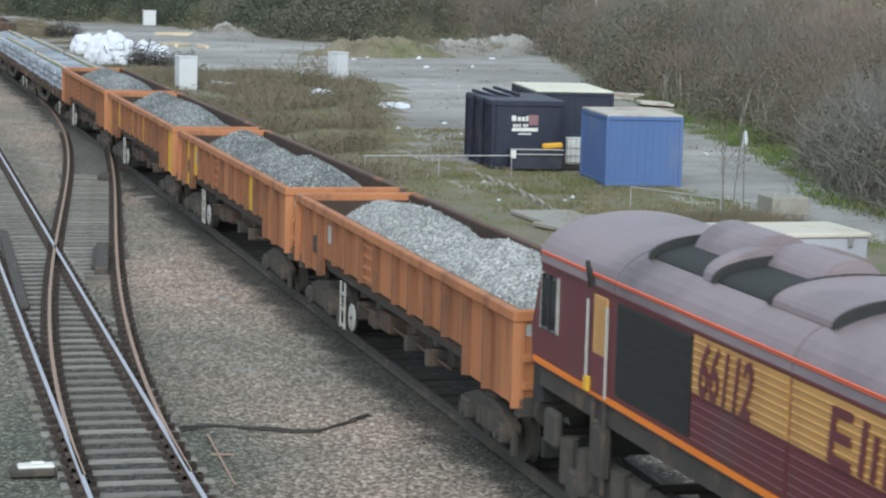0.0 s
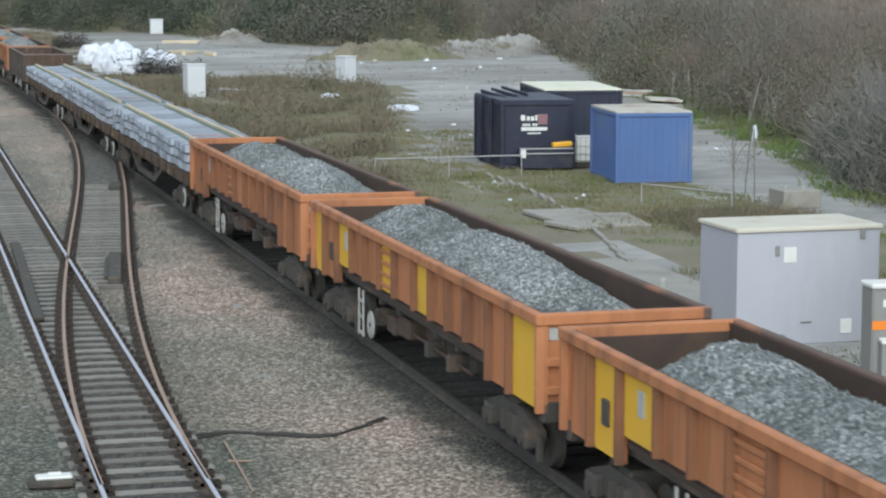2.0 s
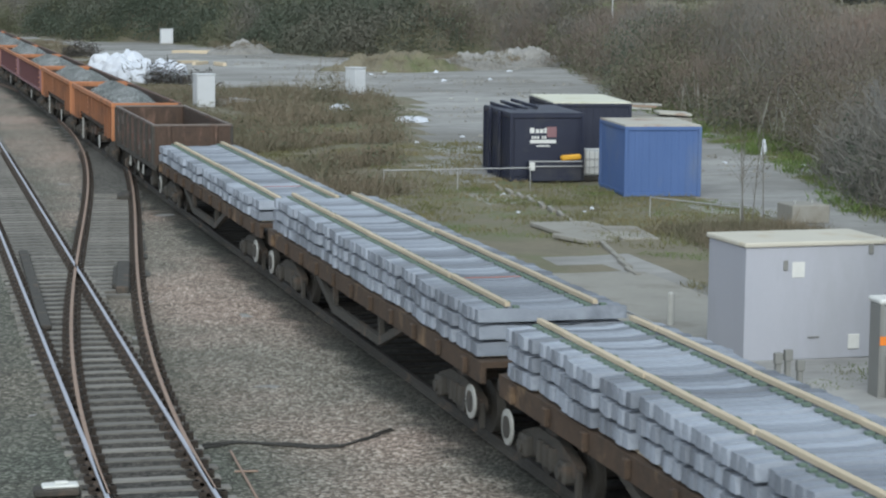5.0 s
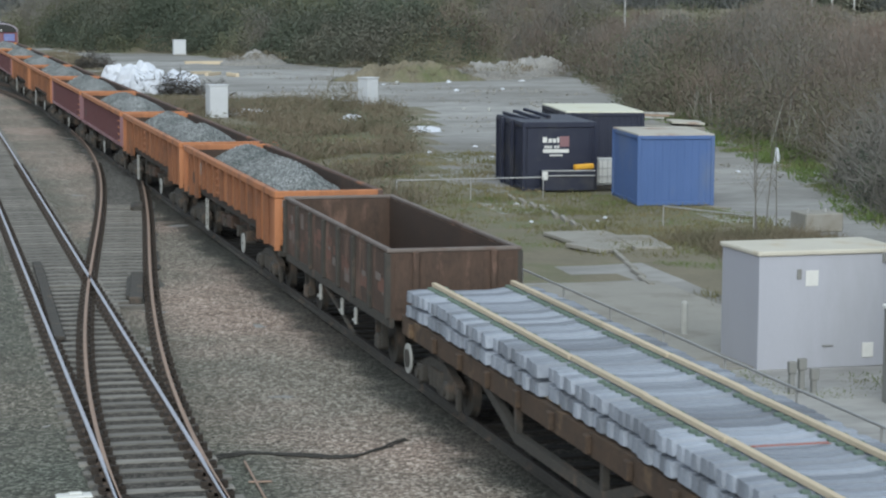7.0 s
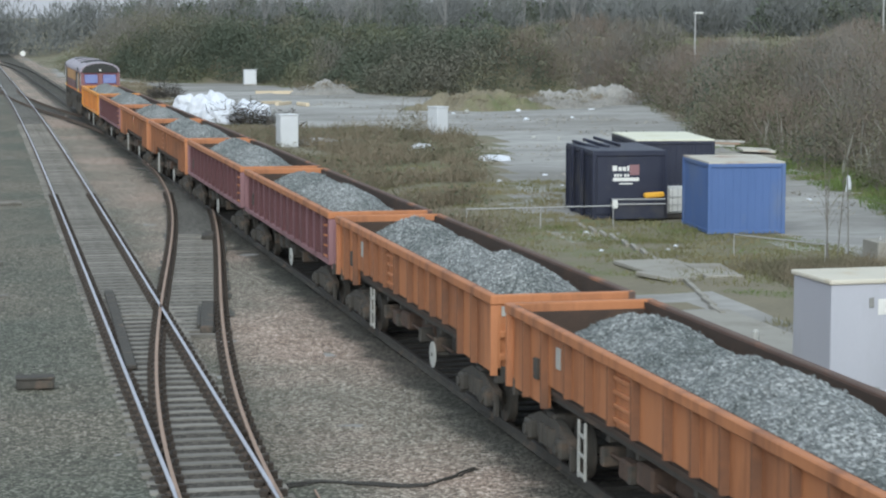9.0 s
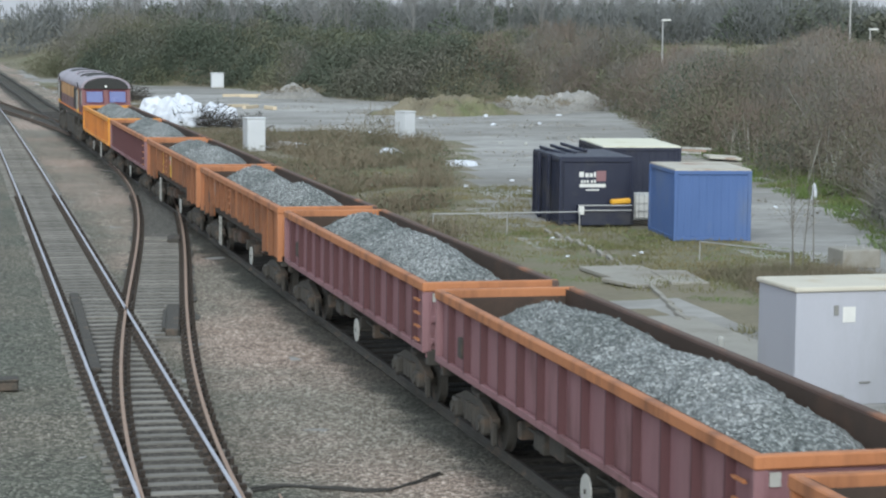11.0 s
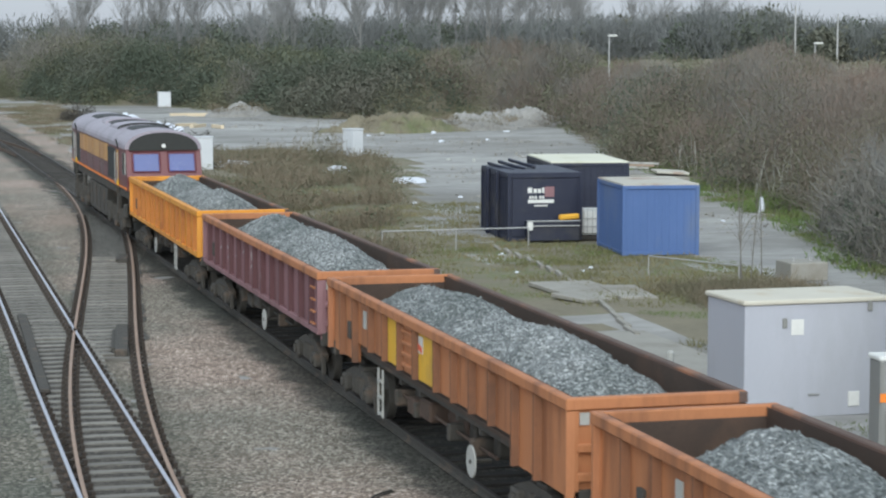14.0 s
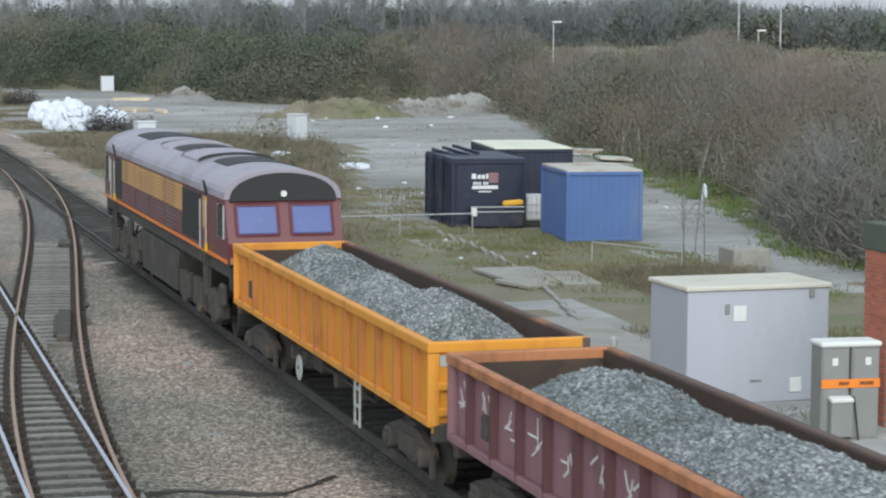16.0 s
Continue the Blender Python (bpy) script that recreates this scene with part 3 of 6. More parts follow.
def add_ends(t, y, way, z=1.02):
    """Buffers and coupling on an end that faces way (-1 or 1)."""
    for s in (-1, 1):
        bm = B()
        rod(bm, (s * 0.87, y, z), (s * 0.87, y + way * 0.34, z), 0.1)
        rod(bm, (s * 0.87, y + way * 0.34, z), (s * 0.87, y + way * 0.4, z), 0.21, n=14)
        part("buffer", bm, "under", t)
    bm = B()
    put(bm, 0.14, 0.42, 0.16, 0, y + way * 0.2, z - 0.05, bev=0.03)
    rod(bm, (0.3, y + way * 0.05, z - 0.1), (0.3, y + way * 0.36, z - 0.42), 0.03)
    part("coupling", bm, "under", t)


def brake_disc(t, y, x=-1.22, z=0.62, r=0.26):
    bm = B()
    rod(bm, (x - 0.03, y, z), (x, y, z), r, n=24)
    bmesh.ops.bevel(bm, geom=list(bm.edges), offset=0.008, segments=1, affect="EDGES")
    d = part("handbrake_wheel", bm, "dull_white", t, "white handbrake disc")
    bm = B()
    rod(bm, (x - 0.045, y, z), (x + 0.3, y, z), 0.04)
    part("hub", bm, "under", d)


def step_ladder(t, y, x=-1.27, z0=0.32, z1=1.2):
    bm = B()
    for e in (-0.17, 0.17):
        put(bm, 0.03, 0.05, z1 - z0, x, y + e, (z0 + z1) / 2)
    for k in range(3):
        put(bm, 0.05, 0.34, 0.04, x, y, z0 + 0.06 + k * 0.3)
    part("step_ladder", bm, "dull_white", t, "white-edged steel step ladder")


def load_mesh(seed, length, w, base, crest, humps, stone="load_stone"):
    """A heap of crushed stone tipped along a wagon, with slopes to its ends and sides."""
    rng = np.random.RandomState(seed)
    nu, nv = int(length / 0.06), int(w / 0.06)
    u, v = np.meshgrid(np.linspace(0, 1, nu + 1), np.linspace(-1, 1, nv + 1), indexing="ij")
    y = u * length
    end = np.clip(np.minimum(y - 0.55, length - 0.45 - y) / 2.1, 0, 1)
    ridge = crest * (1 - 0.11 * np.abs(v) ** 1.6 - 0.09 * np.abs(v))
    bump = sum(a * np.exp(-((y - c * length) / s) ** 2) for c, s, a in humps)
    z = base + (ridge - base) * np.sin(end * math.pi / 2) ** 0.9 + bump * np.sin(end * math.pi / 2) * (1 - 0.7 * v * v)
    z += 0.05 * wob(y * 2.1 + seed, v * 2.3, 1.5) + rng.uniform(-0.022, 0.022, z.shape)
    yy = y + rng.uniform(-0.02, 0.02, z.shape)
    xx = v * w / 2 + rng.uniform(-0.02, 0.02, z.shape) * (1 - np.abs(v))
    verts = np.stack([xx, yy, z], 2).reshape(-1, 3).tolist()
    m = nv + 1
    faces = [(i * m + j, (i + 1) * m + j, (i + 1) * m + j + 1, i * m + j + 1) for i in range(nu) for j in range(nv)]
    # single lumps lying proud on the heap
    base_n = len(verts)
    for _ in range(900):
        i, j = rng.randint(8, nu - 8), rng.randint(2, nv - 2)
        c = np.array([xx[i, j], yy[i, j], z[i, j]])
        r = rng.uniform(0.022, 0.042)
        q = [c + np.array(d) * r * rng.uniform(0.7, 1.3) for d in ((1, 0, 0), (-1, 0, 0), (0, 1, 0), (0, -1, 0), (0, 0, 1))]
        k = len(verts)
        verts += [list(a) for a in q]
        faces += [(k, k + 2, k + 4), (k + 2, k + 1, k + 4), (k + 1, k + 3, k + 4), (k + 3, k, k + 4)]
    return raw("stone_load", verts, faces, stone)


LOADS = [load_mesh(1, 14.9, 2.2, 1.35, 2.5, [(0.3, 1.5, 0.22), (0.62, 1.8, 0.16)]), load_mesh(2, 14.9, 2.2, 1.35, 2.46, [(0.22, 1.6, 0.28), (0.55, 1.4, 0.12), (0.8, 1.2, 0.2)]),
         load_mesh(3, 14.9, 2.2, 1.35, 2.5, [(0.4, 2.4, 0.2), (0.75, 1.2, 0.18)])]
PALE_LOAD = load_mesh(4, 14.9, 2.2, 1.35, 2.5, [(0.3, 1.5, 0.24), (0.66, 2.2, 0.2)], "load_pale")
LEN, WID, TOP = 15.3, 2.63, 2.41
RIBS_A = [1.12, 2.22, 3.55, 4.66, 5.78, 6.88, 8.28, 9.36, 10.42, 11.5, 12.72, 13.8]


def box_wagon(name, y0, paint, rim, label, load, panels=(), ribs=None, flip=False, deep_ends=True, disc_near=False, side_rungs=False):
    """A bogie open box wagon, its end nearest the viewer at y0; distances run away from there. panels: bays in another paint."""
    t = thing(name, label, "wagon", "stone wagons of the train", m=pose(0, y0, 0))
    ribs = [LEN - r for r in (ribs or RIBS_A)][::-1]
    edges = [0.0] + ribs + [LEN]
    bot, low = 1.38, 1.0
    hw = WID / 2
    # side walls, with the lower skirts at both ends
    cut = (edges[2], edges[-3]) if deep_ends else (0, LEN)
    for s in (-1, 1):
        bm = B()
        side(bm, [(0, low), (cut[0], low), (cut[0] + 0.01, bot), (cut[1] - 0.01, bot), (cut[1], low), (LEN, low), (LEN, TOP - 0.05), (0, TOP - 0.05)]
             if deep_ends else [(0, 1.12), (LEN, 1.12), (LEN, TOP - 0.05), (0, TOP - 0.05)], s * (hw - 0.19), s * (hw - 0.13))
        part("side_wall", bm, paint, t)
        lining = B()
        side(lining, [(0.08, 1.3), (LEN - 0.08, 1.3), (LEN - 0.08, TOP - 0.03), (0.08, TOP - 0.03)], s * (hw - 0.205), s * (hw - 0.193))
        part("lining", lining, "inside", t)
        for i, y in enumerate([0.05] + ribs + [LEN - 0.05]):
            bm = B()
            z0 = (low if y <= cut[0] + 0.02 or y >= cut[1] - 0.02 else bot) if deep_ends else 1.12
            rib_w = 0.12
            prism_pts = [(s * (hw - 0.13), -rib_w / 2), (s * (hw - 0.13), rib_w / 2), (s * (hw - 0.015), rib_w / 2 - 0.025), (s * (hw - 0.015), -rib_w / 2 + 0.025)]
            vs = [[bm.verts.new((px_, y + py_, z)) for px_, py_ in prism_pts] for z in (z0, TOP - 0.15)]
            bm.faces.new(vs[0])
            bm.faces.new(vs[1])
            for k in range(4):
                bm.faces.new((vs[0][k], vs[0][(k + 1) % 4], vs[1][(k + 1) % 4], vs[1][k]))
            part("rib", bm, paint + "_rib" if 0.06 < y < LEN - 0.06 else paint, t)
        if not deep_ends:
            part("side_sill", boxm(0.09, LEN, 0.12, s * (hw - 0.06), LEN / 2, 1.16, bev=0.01), paint, t)
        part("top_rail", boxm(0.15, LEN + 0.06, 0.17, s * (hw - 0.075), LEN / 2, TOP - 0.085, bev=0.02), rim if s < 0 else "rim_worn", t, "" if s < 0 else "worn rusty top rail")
    for bay, colour in panels:
        a, b = edges[bay] + 0.075, edges[bay + 1] - 0.075
        z0 = (low if b < cut[0] + 0.1 or a > cut[1] - 0.1 else bot) + 0.01
        for s in (-1,):
            part("replaced_panel", boxm(0.012, b - a, TOP - 0.17 - z0, s * (hw - 0.122), (a + b) / 2, (TOP - 0.17 + z0) / 2), colour, t, "patched panel in yellow paint" if colour != "rust" else "slatted patched panel")
    # a bay with horizontal stiffeners
    if deep_ends:
        a, b = edges[-7], edges[-6]
        for k in range(4):
            part("stiffener", boxm(0.06, (b - a) - 0.16, 0.07, -(hw - 0.105), (a + b) / 2, 1.5 + k * 0.2, bev=0.012), paint, t)
    for e, y in ((-1, 0.0), (1, LEN)):
        inn = -e
        bm = B()
        put(bm, WID - 0.2, 0.06, TOP - 1.05, 0, y + inn * 0.08, (TOP + 1.05) / 2 - 0.05)
        ew = part("end_wall", bm, paint, t)
        part("lining", boxm(WID - 0.37, 0.012, TOP - 1.36, 0, y + inn * 0.118, (TOP + 1.3) / 2 - 0.03), "inside", ew)
        for z in (1.32, 1.72):
            part("end_rib", boxm(WID - 0.34, 0.09, 0.12, 0, y + inn * 0.02, z, bev=0.015), paint, ew)
        part("top_rail", boxm(WID, 0.15, 0.17, 0, y + inn * 0.05, TOP - 0.083, bev=0.02), rim, t)
        put_sign = boxm(0.14, 0.012, 0.17, -(hw - 0.28), y - inn * 0.028 + inn * 0.06, 2.12)
        part("end_plate", put_sign, "dull_white", ew, "small white plate")
    part("floor", boxm(WID - 0.36, LEN - 0.2, 0.08, 0, LEN / 2, 1.26), "inside", t)
    bm = B()
    put(bm, 0.7, LEN - 0.3, 0.4, 0, LEN / 2, 1.02, bev=0.02)
    for s in (-1, 1):
        put(bm, 0.12, LEN - 0.5, 0.2, s * 1.02, LEN / 2, 1.2, bev=0.02)
    for y in (5.2, 6.6, 8.9, 10.2):
        put(bm, 1.5, 0.3, 0.45, 0, y, 0.82, bev=0.04)
        put(bm, 0.5, 0.16, 0.3, -0.8, y + 0.4, 0.7, bev=0.03)
    for y in (LEN * 0.33, LEN * 0.42, LEN * 0.58, LEN * 0.67):
        put(bm, 2.1, 0.14, 0.2, 0, y, 1.1)
    for e in (0.1, LEN - 0.1):
        put(bm, 2.4, 0.2, 0.3, 0, e, 1.0, bev=0.02)
    part("underframe", bm, "under", t)
    bm = B()
    rod(bm, (-0.6, LEN * 0.44, 0.8), (-0.6, LEN * 0.52, 0.8), 0.19, n=14)
    put(bm, 0.5, 0.7, 0.36, -0.75, LEN * 0.57, 0.78, bev=0.04)
    put(bm, 0.2, 0.5, 0.3, -0.95, LEN * 0.62, 0.72, bev=0.03)
    rod(bm, (-0.9, LEN * 0.3, 0.7), (-0.9, LEN * 0.7, 0.75), 0.03)
    part("brake_gear", bm, "rust" if paint == "orange" else "under", t)
    for y in (1.9, LEN - 1.9):
        add_bogie(t, y)
    add_ends(t, 0.0, -1)
    add_ends(t, LEN, 1)
    if deep_ends:
        brake_disc(t, LEN - 5.1 if not disc_near else (9.1 if paint == "golden" else 4.9))
        step_ladder(t, 4.45 if paint == "golden" else LEN - 4.45)
        for k, y in enumerate((LEN - 1.65, LEN - 2.9)):
            part("door_box" if k == 0 else "data_plate", boxm(0.03 if k else 0.08, 0.22, 0.34, -(hw - 0.115), y, 1.55 if k == 0 else 1.9, bev=0.008), "under" if k == 0 else "dull_white", t, "" if k == 0 else "pale data panel")
    else:
        brake_disc(t, 9.1 if paint == "golden" else 6.4, r=0.25)
        if paint == "golden":
            step_ladder(t, 4.45)
        part("lamp_bracket", boxm(0.08, 0.26, 0.36, -(hw - 0.06), LEN - 1.75, 1.6, bev=0.02), "under", t)
        for k in range(4 if side_rungs else 0):
            part("rung", boxm(0.05, 0.36, 0.035, -(hw - 0.01), 0.45, 1.3 + k * 0.25), rim if side_rungs else "white", t)
    ld = part("stone_load", load, None, t, "heaped grey crushed stone", m=pose(0, 0.2, 0))
    return t


TRAIN = []  # (thing, its place along the line at the start)


def add(t, y):
    TRAIN.append((t, y))
    return t


PITCH = 16.3
RIBS_M = [0.95 + 1.12 * k for k in range(13)]
orange_label = "weathered orange bogie box wagon heaped with grey crushed stone"
front = [(29.0, ()), (45.3, ((3, "yellow"), (11, "yellow"), (10, "yellow"))), (61.6, ((0, "yellow"), (5, "yellow"), (7, "yellow"), (10, "yellow"), (12, "yellow"))), (77.9, ())]
for i, (y, pan) in enumerate(front):
    add(box_wagon("box_wagon", y, "orange", "orange", orange_label if not pan else "weathered orange stone wagon patched with yellow panels", LOADS[i % 3] if i else PALE_LOAD, pan), y)
REAR0 = 276.8
rear = [("golden", "golden", (), False), ("maroon", "orange", (), False), ("orange", "orange", ((6, "yellow"), (8, "yellow")), True), ("orange", "orange", (), True),
        ("maroon", "orange", (), False), ("maroon", "orange", (), False), ("orange", "orange", (), True), ("orange", "orange", (), True)]
for i, (pa, ri, pan, deep) in enumerate(rear):
    y = REAR0 - i * PITCH
    lab = {"golden": "bright golden-orange bogie box wagon heaped with stone", "maroon": "faded maroon box wagon with orange top rail, full of stone"}.get(pa, orange_label if not pan else "weathered orange stone wagon patched with yellow panels")
    w_ = add(box_wagon("box_wagon", y, pa, ri, lab, LOADS[(i + 1) % 3], pan, None if deep else RIBS_M, deep_ends=deep, side_rungs=(pa == "maroon"), disc_near=True), y)
    if i == 1:
        rk = random.Random(3)
        for bay in range(9):
            yb = LEN - 0.45 - bay * 1.12
            for k in range(4):
                part("chalk_mark", boxm(0.006, 0.03, rk.uniform(0.2, 0.45), -(WID / 2 - 0.124), yb + rk.uniform(-0.22, 0.22), 1.75 + rk.uniform(-0.2, 0.2), rk.choice((0, 90, 25, -30, 60))), "white", w_, "chalk scribble on the side")
    if i == 2:
        part("maker_panel", boxm(0.012, 0.5, 0.3, -(WID / 2 - 0.12), 8.3, 2.0), "white", w_, "white and red emblem panel")
        part("maker_flash", boxm(0.008, 0.4, 0.1, -(WID / 2 - 0.112), 8.3, 1.95, 12), "red_line", w_, "red flash on the emblem")


def brown_wagon(y0):
    """A short empty four-axle open wagon in rust brown."""
    ln, hw, top, bot = 10.3, 1.3, 2.35, 1.12
    t = thing("open_wagon", "empty rust-brown short open wagon with streaked sides", "wagon", "", m=pose(0, y0, 0))
    for s in (-1, 1):
        part("side_wall", boxm(0.06, ln, top - bot, s * (hw - 0.08), ln / 2, (top + bot) / 2), "rust", t)
        part("lining", boxm(0.012, ln - 0.16, top - bot - 0.1, s * (hw - 0.118), ln / 2, (top + bot) / 2), "inside", t)
        part("top_rail", boxm(0.1, ln, 0.07, s * (hw - 0.07), ln / 2, top + 0.02, bev=0.015), "worn_edge", t)
        part("sole_bar", boxm(0.1, ln, 0.2, s * (hw - 0.1), ln / 2, bot - 0.1, bev=0.015), "under", t)
        for k in range(8):
            part("stanchion", boxm(0.12, 0.13, top - bot, s * (hw - 0.03), 0.06 + k * (ln - 0.12) / 7, (top + bot) / 2 - 0.02, bev=0.02), "under", t)
    srng = random.Random(44)
    bay = (ln - 0.12) / 7
    for s in (-1, 1):
        for k in range(7):
            part("side_panel", boxm(0.012, bay - 0.2, top - bot - 0.22, s * (hw - 0.044), 0.06 + (k + 0.5) * bay, (top + bot) / 2, bev=0.004), "rust", t)
            for j in range(srng.choice((3, 4, 5))):
                w, h = srng.uniform(0.1, 0.6), srng.uniform(0.06, 0.34)
                part("scuff_patch", boxm(0.006, w, h, s * (hw - 0.036), 0.06 + (k + 0.5) * bay + srng.uniform(-0.3, 0.3), (top + bot) / 2 + srng.uniform(-0.3, 0.3), bev=0.002), srng.choice(("red_scuff", "red_scuff", "worn_edge")), t, "patched and scuffed steel")
    for y in (0.04, ln - 0.04):
        part("end_wall", boxm(2 * hw - 0.1, 0.07, top - bot + 0.1, 0, y, (top + bot) / 2), "rust", t)
        part("top_rail", boxm(2 * hw, 0.12, 0.07, 0, y, top + 0.02, bev=0.015), "worn_edge", t)
        for x in (-1.0, 0.0, 1.0):
            part("end_panel", boxm(0.6, 0.012, 0.9, x * 0.85, y + (-0.042 if y < 1 else 0.042), (top + bot) / 2, bev=0.004), "rust", t)
        for x in (-0.75, 0.75):
            part("stanchion", boxm(0.12, 0.1, top - bot, x, y + (-0.06 if y < 1 else 0.06), (top + bot) / 2, bev=0.02), "rust", t)
    part("floor", boxm(2 * hw - 0.2, ln - 0.1, 0.08, 0, ln / 2, bot + 0.02), "inside", t)
    bm = B()
    for k in range(14):
        rr = 0.12 + 0.1 * random.random()
        put(bm, rr * 2, rr, 0.07, random.uniform(-0.9, 0.9), random.uniform(1.5, 8), bot + 0.09, random.uniform(-8, 8), 0, random.uniform(0, 90), bev=0.01)
    part("debris", bm, "sleeper_old", t, "bits of timber and spilt stone on the floor")
    part("red_panel", boxm(0.5, 0.7, 0.06, -0.3, 4.6, bot + 0.1, 4, 0, 15, bev=0.02), "red_line", t, "scrap of red sheet")
    bm = B()
    put(bm, 0.5, ln - 0.3, 0.26, 0, ln / 2, 0.92, bev=0.02)
    for y in (1.6, ln - 1.6):
        for s in (-1, 1):
            put(bm, 0.1, 1.5, 0.1, s * 1.0, y, 0.86, bev=0.02)
            for e in (-0.25, 0.25):
                put(bm, 0.12, 0.07, 0.5, s * 1.02, y + e, 0.62)
            put(bm, 0.24, 0.3, 0.3, s * 1.02, y, 0.43, bev=0.04)
    rod(bm, (-0.5, 4.4, 0.72), (-0.5, 5.6, 0.72), 0.2, n=14)
    put(bm, 0.06, 3.2, 0.06, -1.16, 5.0, 0.62, 12)
    part("underframe", bm, "under", t)
    for y in (1.6, ln - 1.6):
        WHEELS.append(part("wheelset", WS, None, t, m=pose(0, y, WHEEL_R)))
    for y in (3.1, 4.4, 6.6):
        bm = B()
        put(bm, 0.05, 0.12, 0.34, -1.2, y, 0.7, bev=0.01)
        put(bm, 0.05, 0.3, 0.05, -1.2, y + 0.1, 0.6)
        part("brake_lever", bm, "dull_white", t, "pale brake lever")
    add_ends(t, 0, -1)
    add_ends(t, ln, 1)
    return t


add(brown_wagon(151.2), 151.2)


def sleeper_mesh():
    """A pre-stressed concrete sleeper: tapered in section, deeper at the rail seats."""
    bm = B()
    prof = [(-1.22, 0.19), (-0.95, 0.21), (-0.55, 0.2), (-0.3, 0.17), (0.3, 0.17), (0.55, 0.2), (0.95, 0.21), (1.22, 0.19)]
    rows = [[bm.verts.new((x, y, z if top else 0)) for x, z in prof] for y, top in ((-0.104, 0), (-0.074, 1), (0.074, 1), (0.104, 0))]
    for a, b in zip(rows, rows[1:] + rows[:1]):
        for k in range(len(prof) - 1):
            bm.faces.new((a[k], a[k + 1], b[k + 1], b[k]))
    for k in (0, -1):
        bm.faces.new([r[k] for r in rows])
    return mesh_of(bm, "sleeper", "sleeper_new")


SLP = sleeper_mesh()


def flat_wagon(y0, layers, seed):
    """A long bogie flat with trussed sides, carrying new concrete sleepers in layers under long timbers."""
    rng = random.Random(seed)
    ln, deck = 18.0, 1.33
    t = thing("flat_wagon", "rusty bogie flat wagon with a trussed underframe", "wagon", "flat wagons of the train", m=pose(0, y0, 0))
    part("deck", boxm(2.5, ln, 0.1, 0, ln / 2, deck - 0.05), "flat_rust", t)
    for s in (-1, 1):
        part("sole_bar", boxm(0.1, ln, 0.3, s * 1.2, ln / 2, deck - 0.2, bev=0.02), "flat_rust", t)
        bm = B()
        for a, b in (((5.0, 1.1), (7.0, 0.5)), ((7.0, 0.5), (11.0, 0.5)), ((11.0, 0.5), (13.0, 1.1))):
            v = Vector((0, b[0] - a[0], b[1] - a[1]))
            put(bm, 0.12, v.length + 0.1, 0.16, s * 1.15, (a[0] + b[0]) / 2, (a[1] + b[1]) / 2, math.degrees(math.atan2(v.z, v.y)))
        for y in (7.0, 11.0):
            put(bm, 0.1, 0.12, 0.7, s * 1.15, y, 0.85)
        part("truss", bm, "under", t)
        for k in range(11):
            part("stake_pocket", boxm(0.09, 0.16, 0.26, s * 1.29, 0.8 + k * 1.64, deck - 0.17, bev=0.015), "flat_rust", t)
    bm = B()
    put(bm, 0.6, ln - 0.4, 0.28, 0, ln / 2, 1.08)
    for y in (3.6, 6.2, 9.0, 11.8, 14.4):
        put(bm, 2.3, 0.14, 0.22, 0, y, 1.15)
    rod(bm, (-0.5, 8, 0.8), (-0.5, 9.6, 0.8), 0.2, n=14)
    part("underframe", bm, "under", t)
    for y in (1.9, ln - 1.9):
        add_bogie(t, y)
    add_ends(t, 0, -1)
    add_ends(t, ln, 1)
    for y in (0.5, ln - 0.5):
        bm = B()
        rod(bm, (-1.27, y, 0.62), (-1.24, y, 0.62), 0.27, n=24)
        w = part("handbrake_wheel", bm, "dull_white", t, "white-rimmed handbrake wheel")
        bm = B()
        rod(bm, (-1.29, y, 0.62), (-1.27, y, 0.62), 0.17, n=20)
        part("hub", bm, "under", w)
    # sleepers in bundles of four, with slim gaps between the bundles
    group = "concrete sleepers on the flats"
    y = 0.35
    cols = []
    while y < ln - 0.4:
        shift = rng.uniform(-0.05, 0.05)
        for k in range(5):
            cols.append((y + k * 0.243, shift))
        y += 5 * 0.243 + 0.13
    cols = [c for c in cols if c[0] < ln - 0.3]
    stack = part("sleeper_stack", boxm(2.2, ln - 0.9, 0.05, 0, ln / 2, deck + 0.025), "timber", t, "stacked new concrete sleepers on bearers")
    for lay in range(layers):
        z = deck + 0.05 + lay * 0.262
        for c, shift in cols:
            o = new("concrete_sleeper", SLP)
            o.parent = stack
            o.matrix_basis = pose(shift + rng.uniform(-0.03, 0.03), c, z + rng.uniform(-0.006, 0.006), 0, 0, rng.uniform(-0.5, 0.5))
    ztop = deck + 0.05 + layers * 0.262 - 0.057
    for x in (-0.72, 0.72):
        yy = 0.3
        while yy < ln - 0.6:
            l2 = min(rng.uniform(2.8, 3.6), ln - 0.3 - yy)
            part("timber", boxm(0.085, l2 - 0.03, 0.075, x + rng.uniform(-0.02, 0.02), yy + l2 / 2, ztop + 0.06, 0, 0, rng.uniform(-0.3, 0.3), bev=0.008), "timber", t, "long pale timber on the sleepers")
            yy += l2
        for k in range(1, 2):
            c = cols[min(len(cols) - 1, 12)][0] + 0.12
            part("strap", boxm(0.5, 0.05, 0.012, x * 0.35, c, ztop + 0.016), "strap_red", t, "faded red strap over the sleepers")
        for k, (c, shift) in enumerate(cols):
            for e in (-0.1, 0.1):
                if e < 0 or k % 2 == 0:
                    part("rail_pad", PAD, None, stack, m=pose(x + e * 1.3, c, ztop + 0.006))
    return t


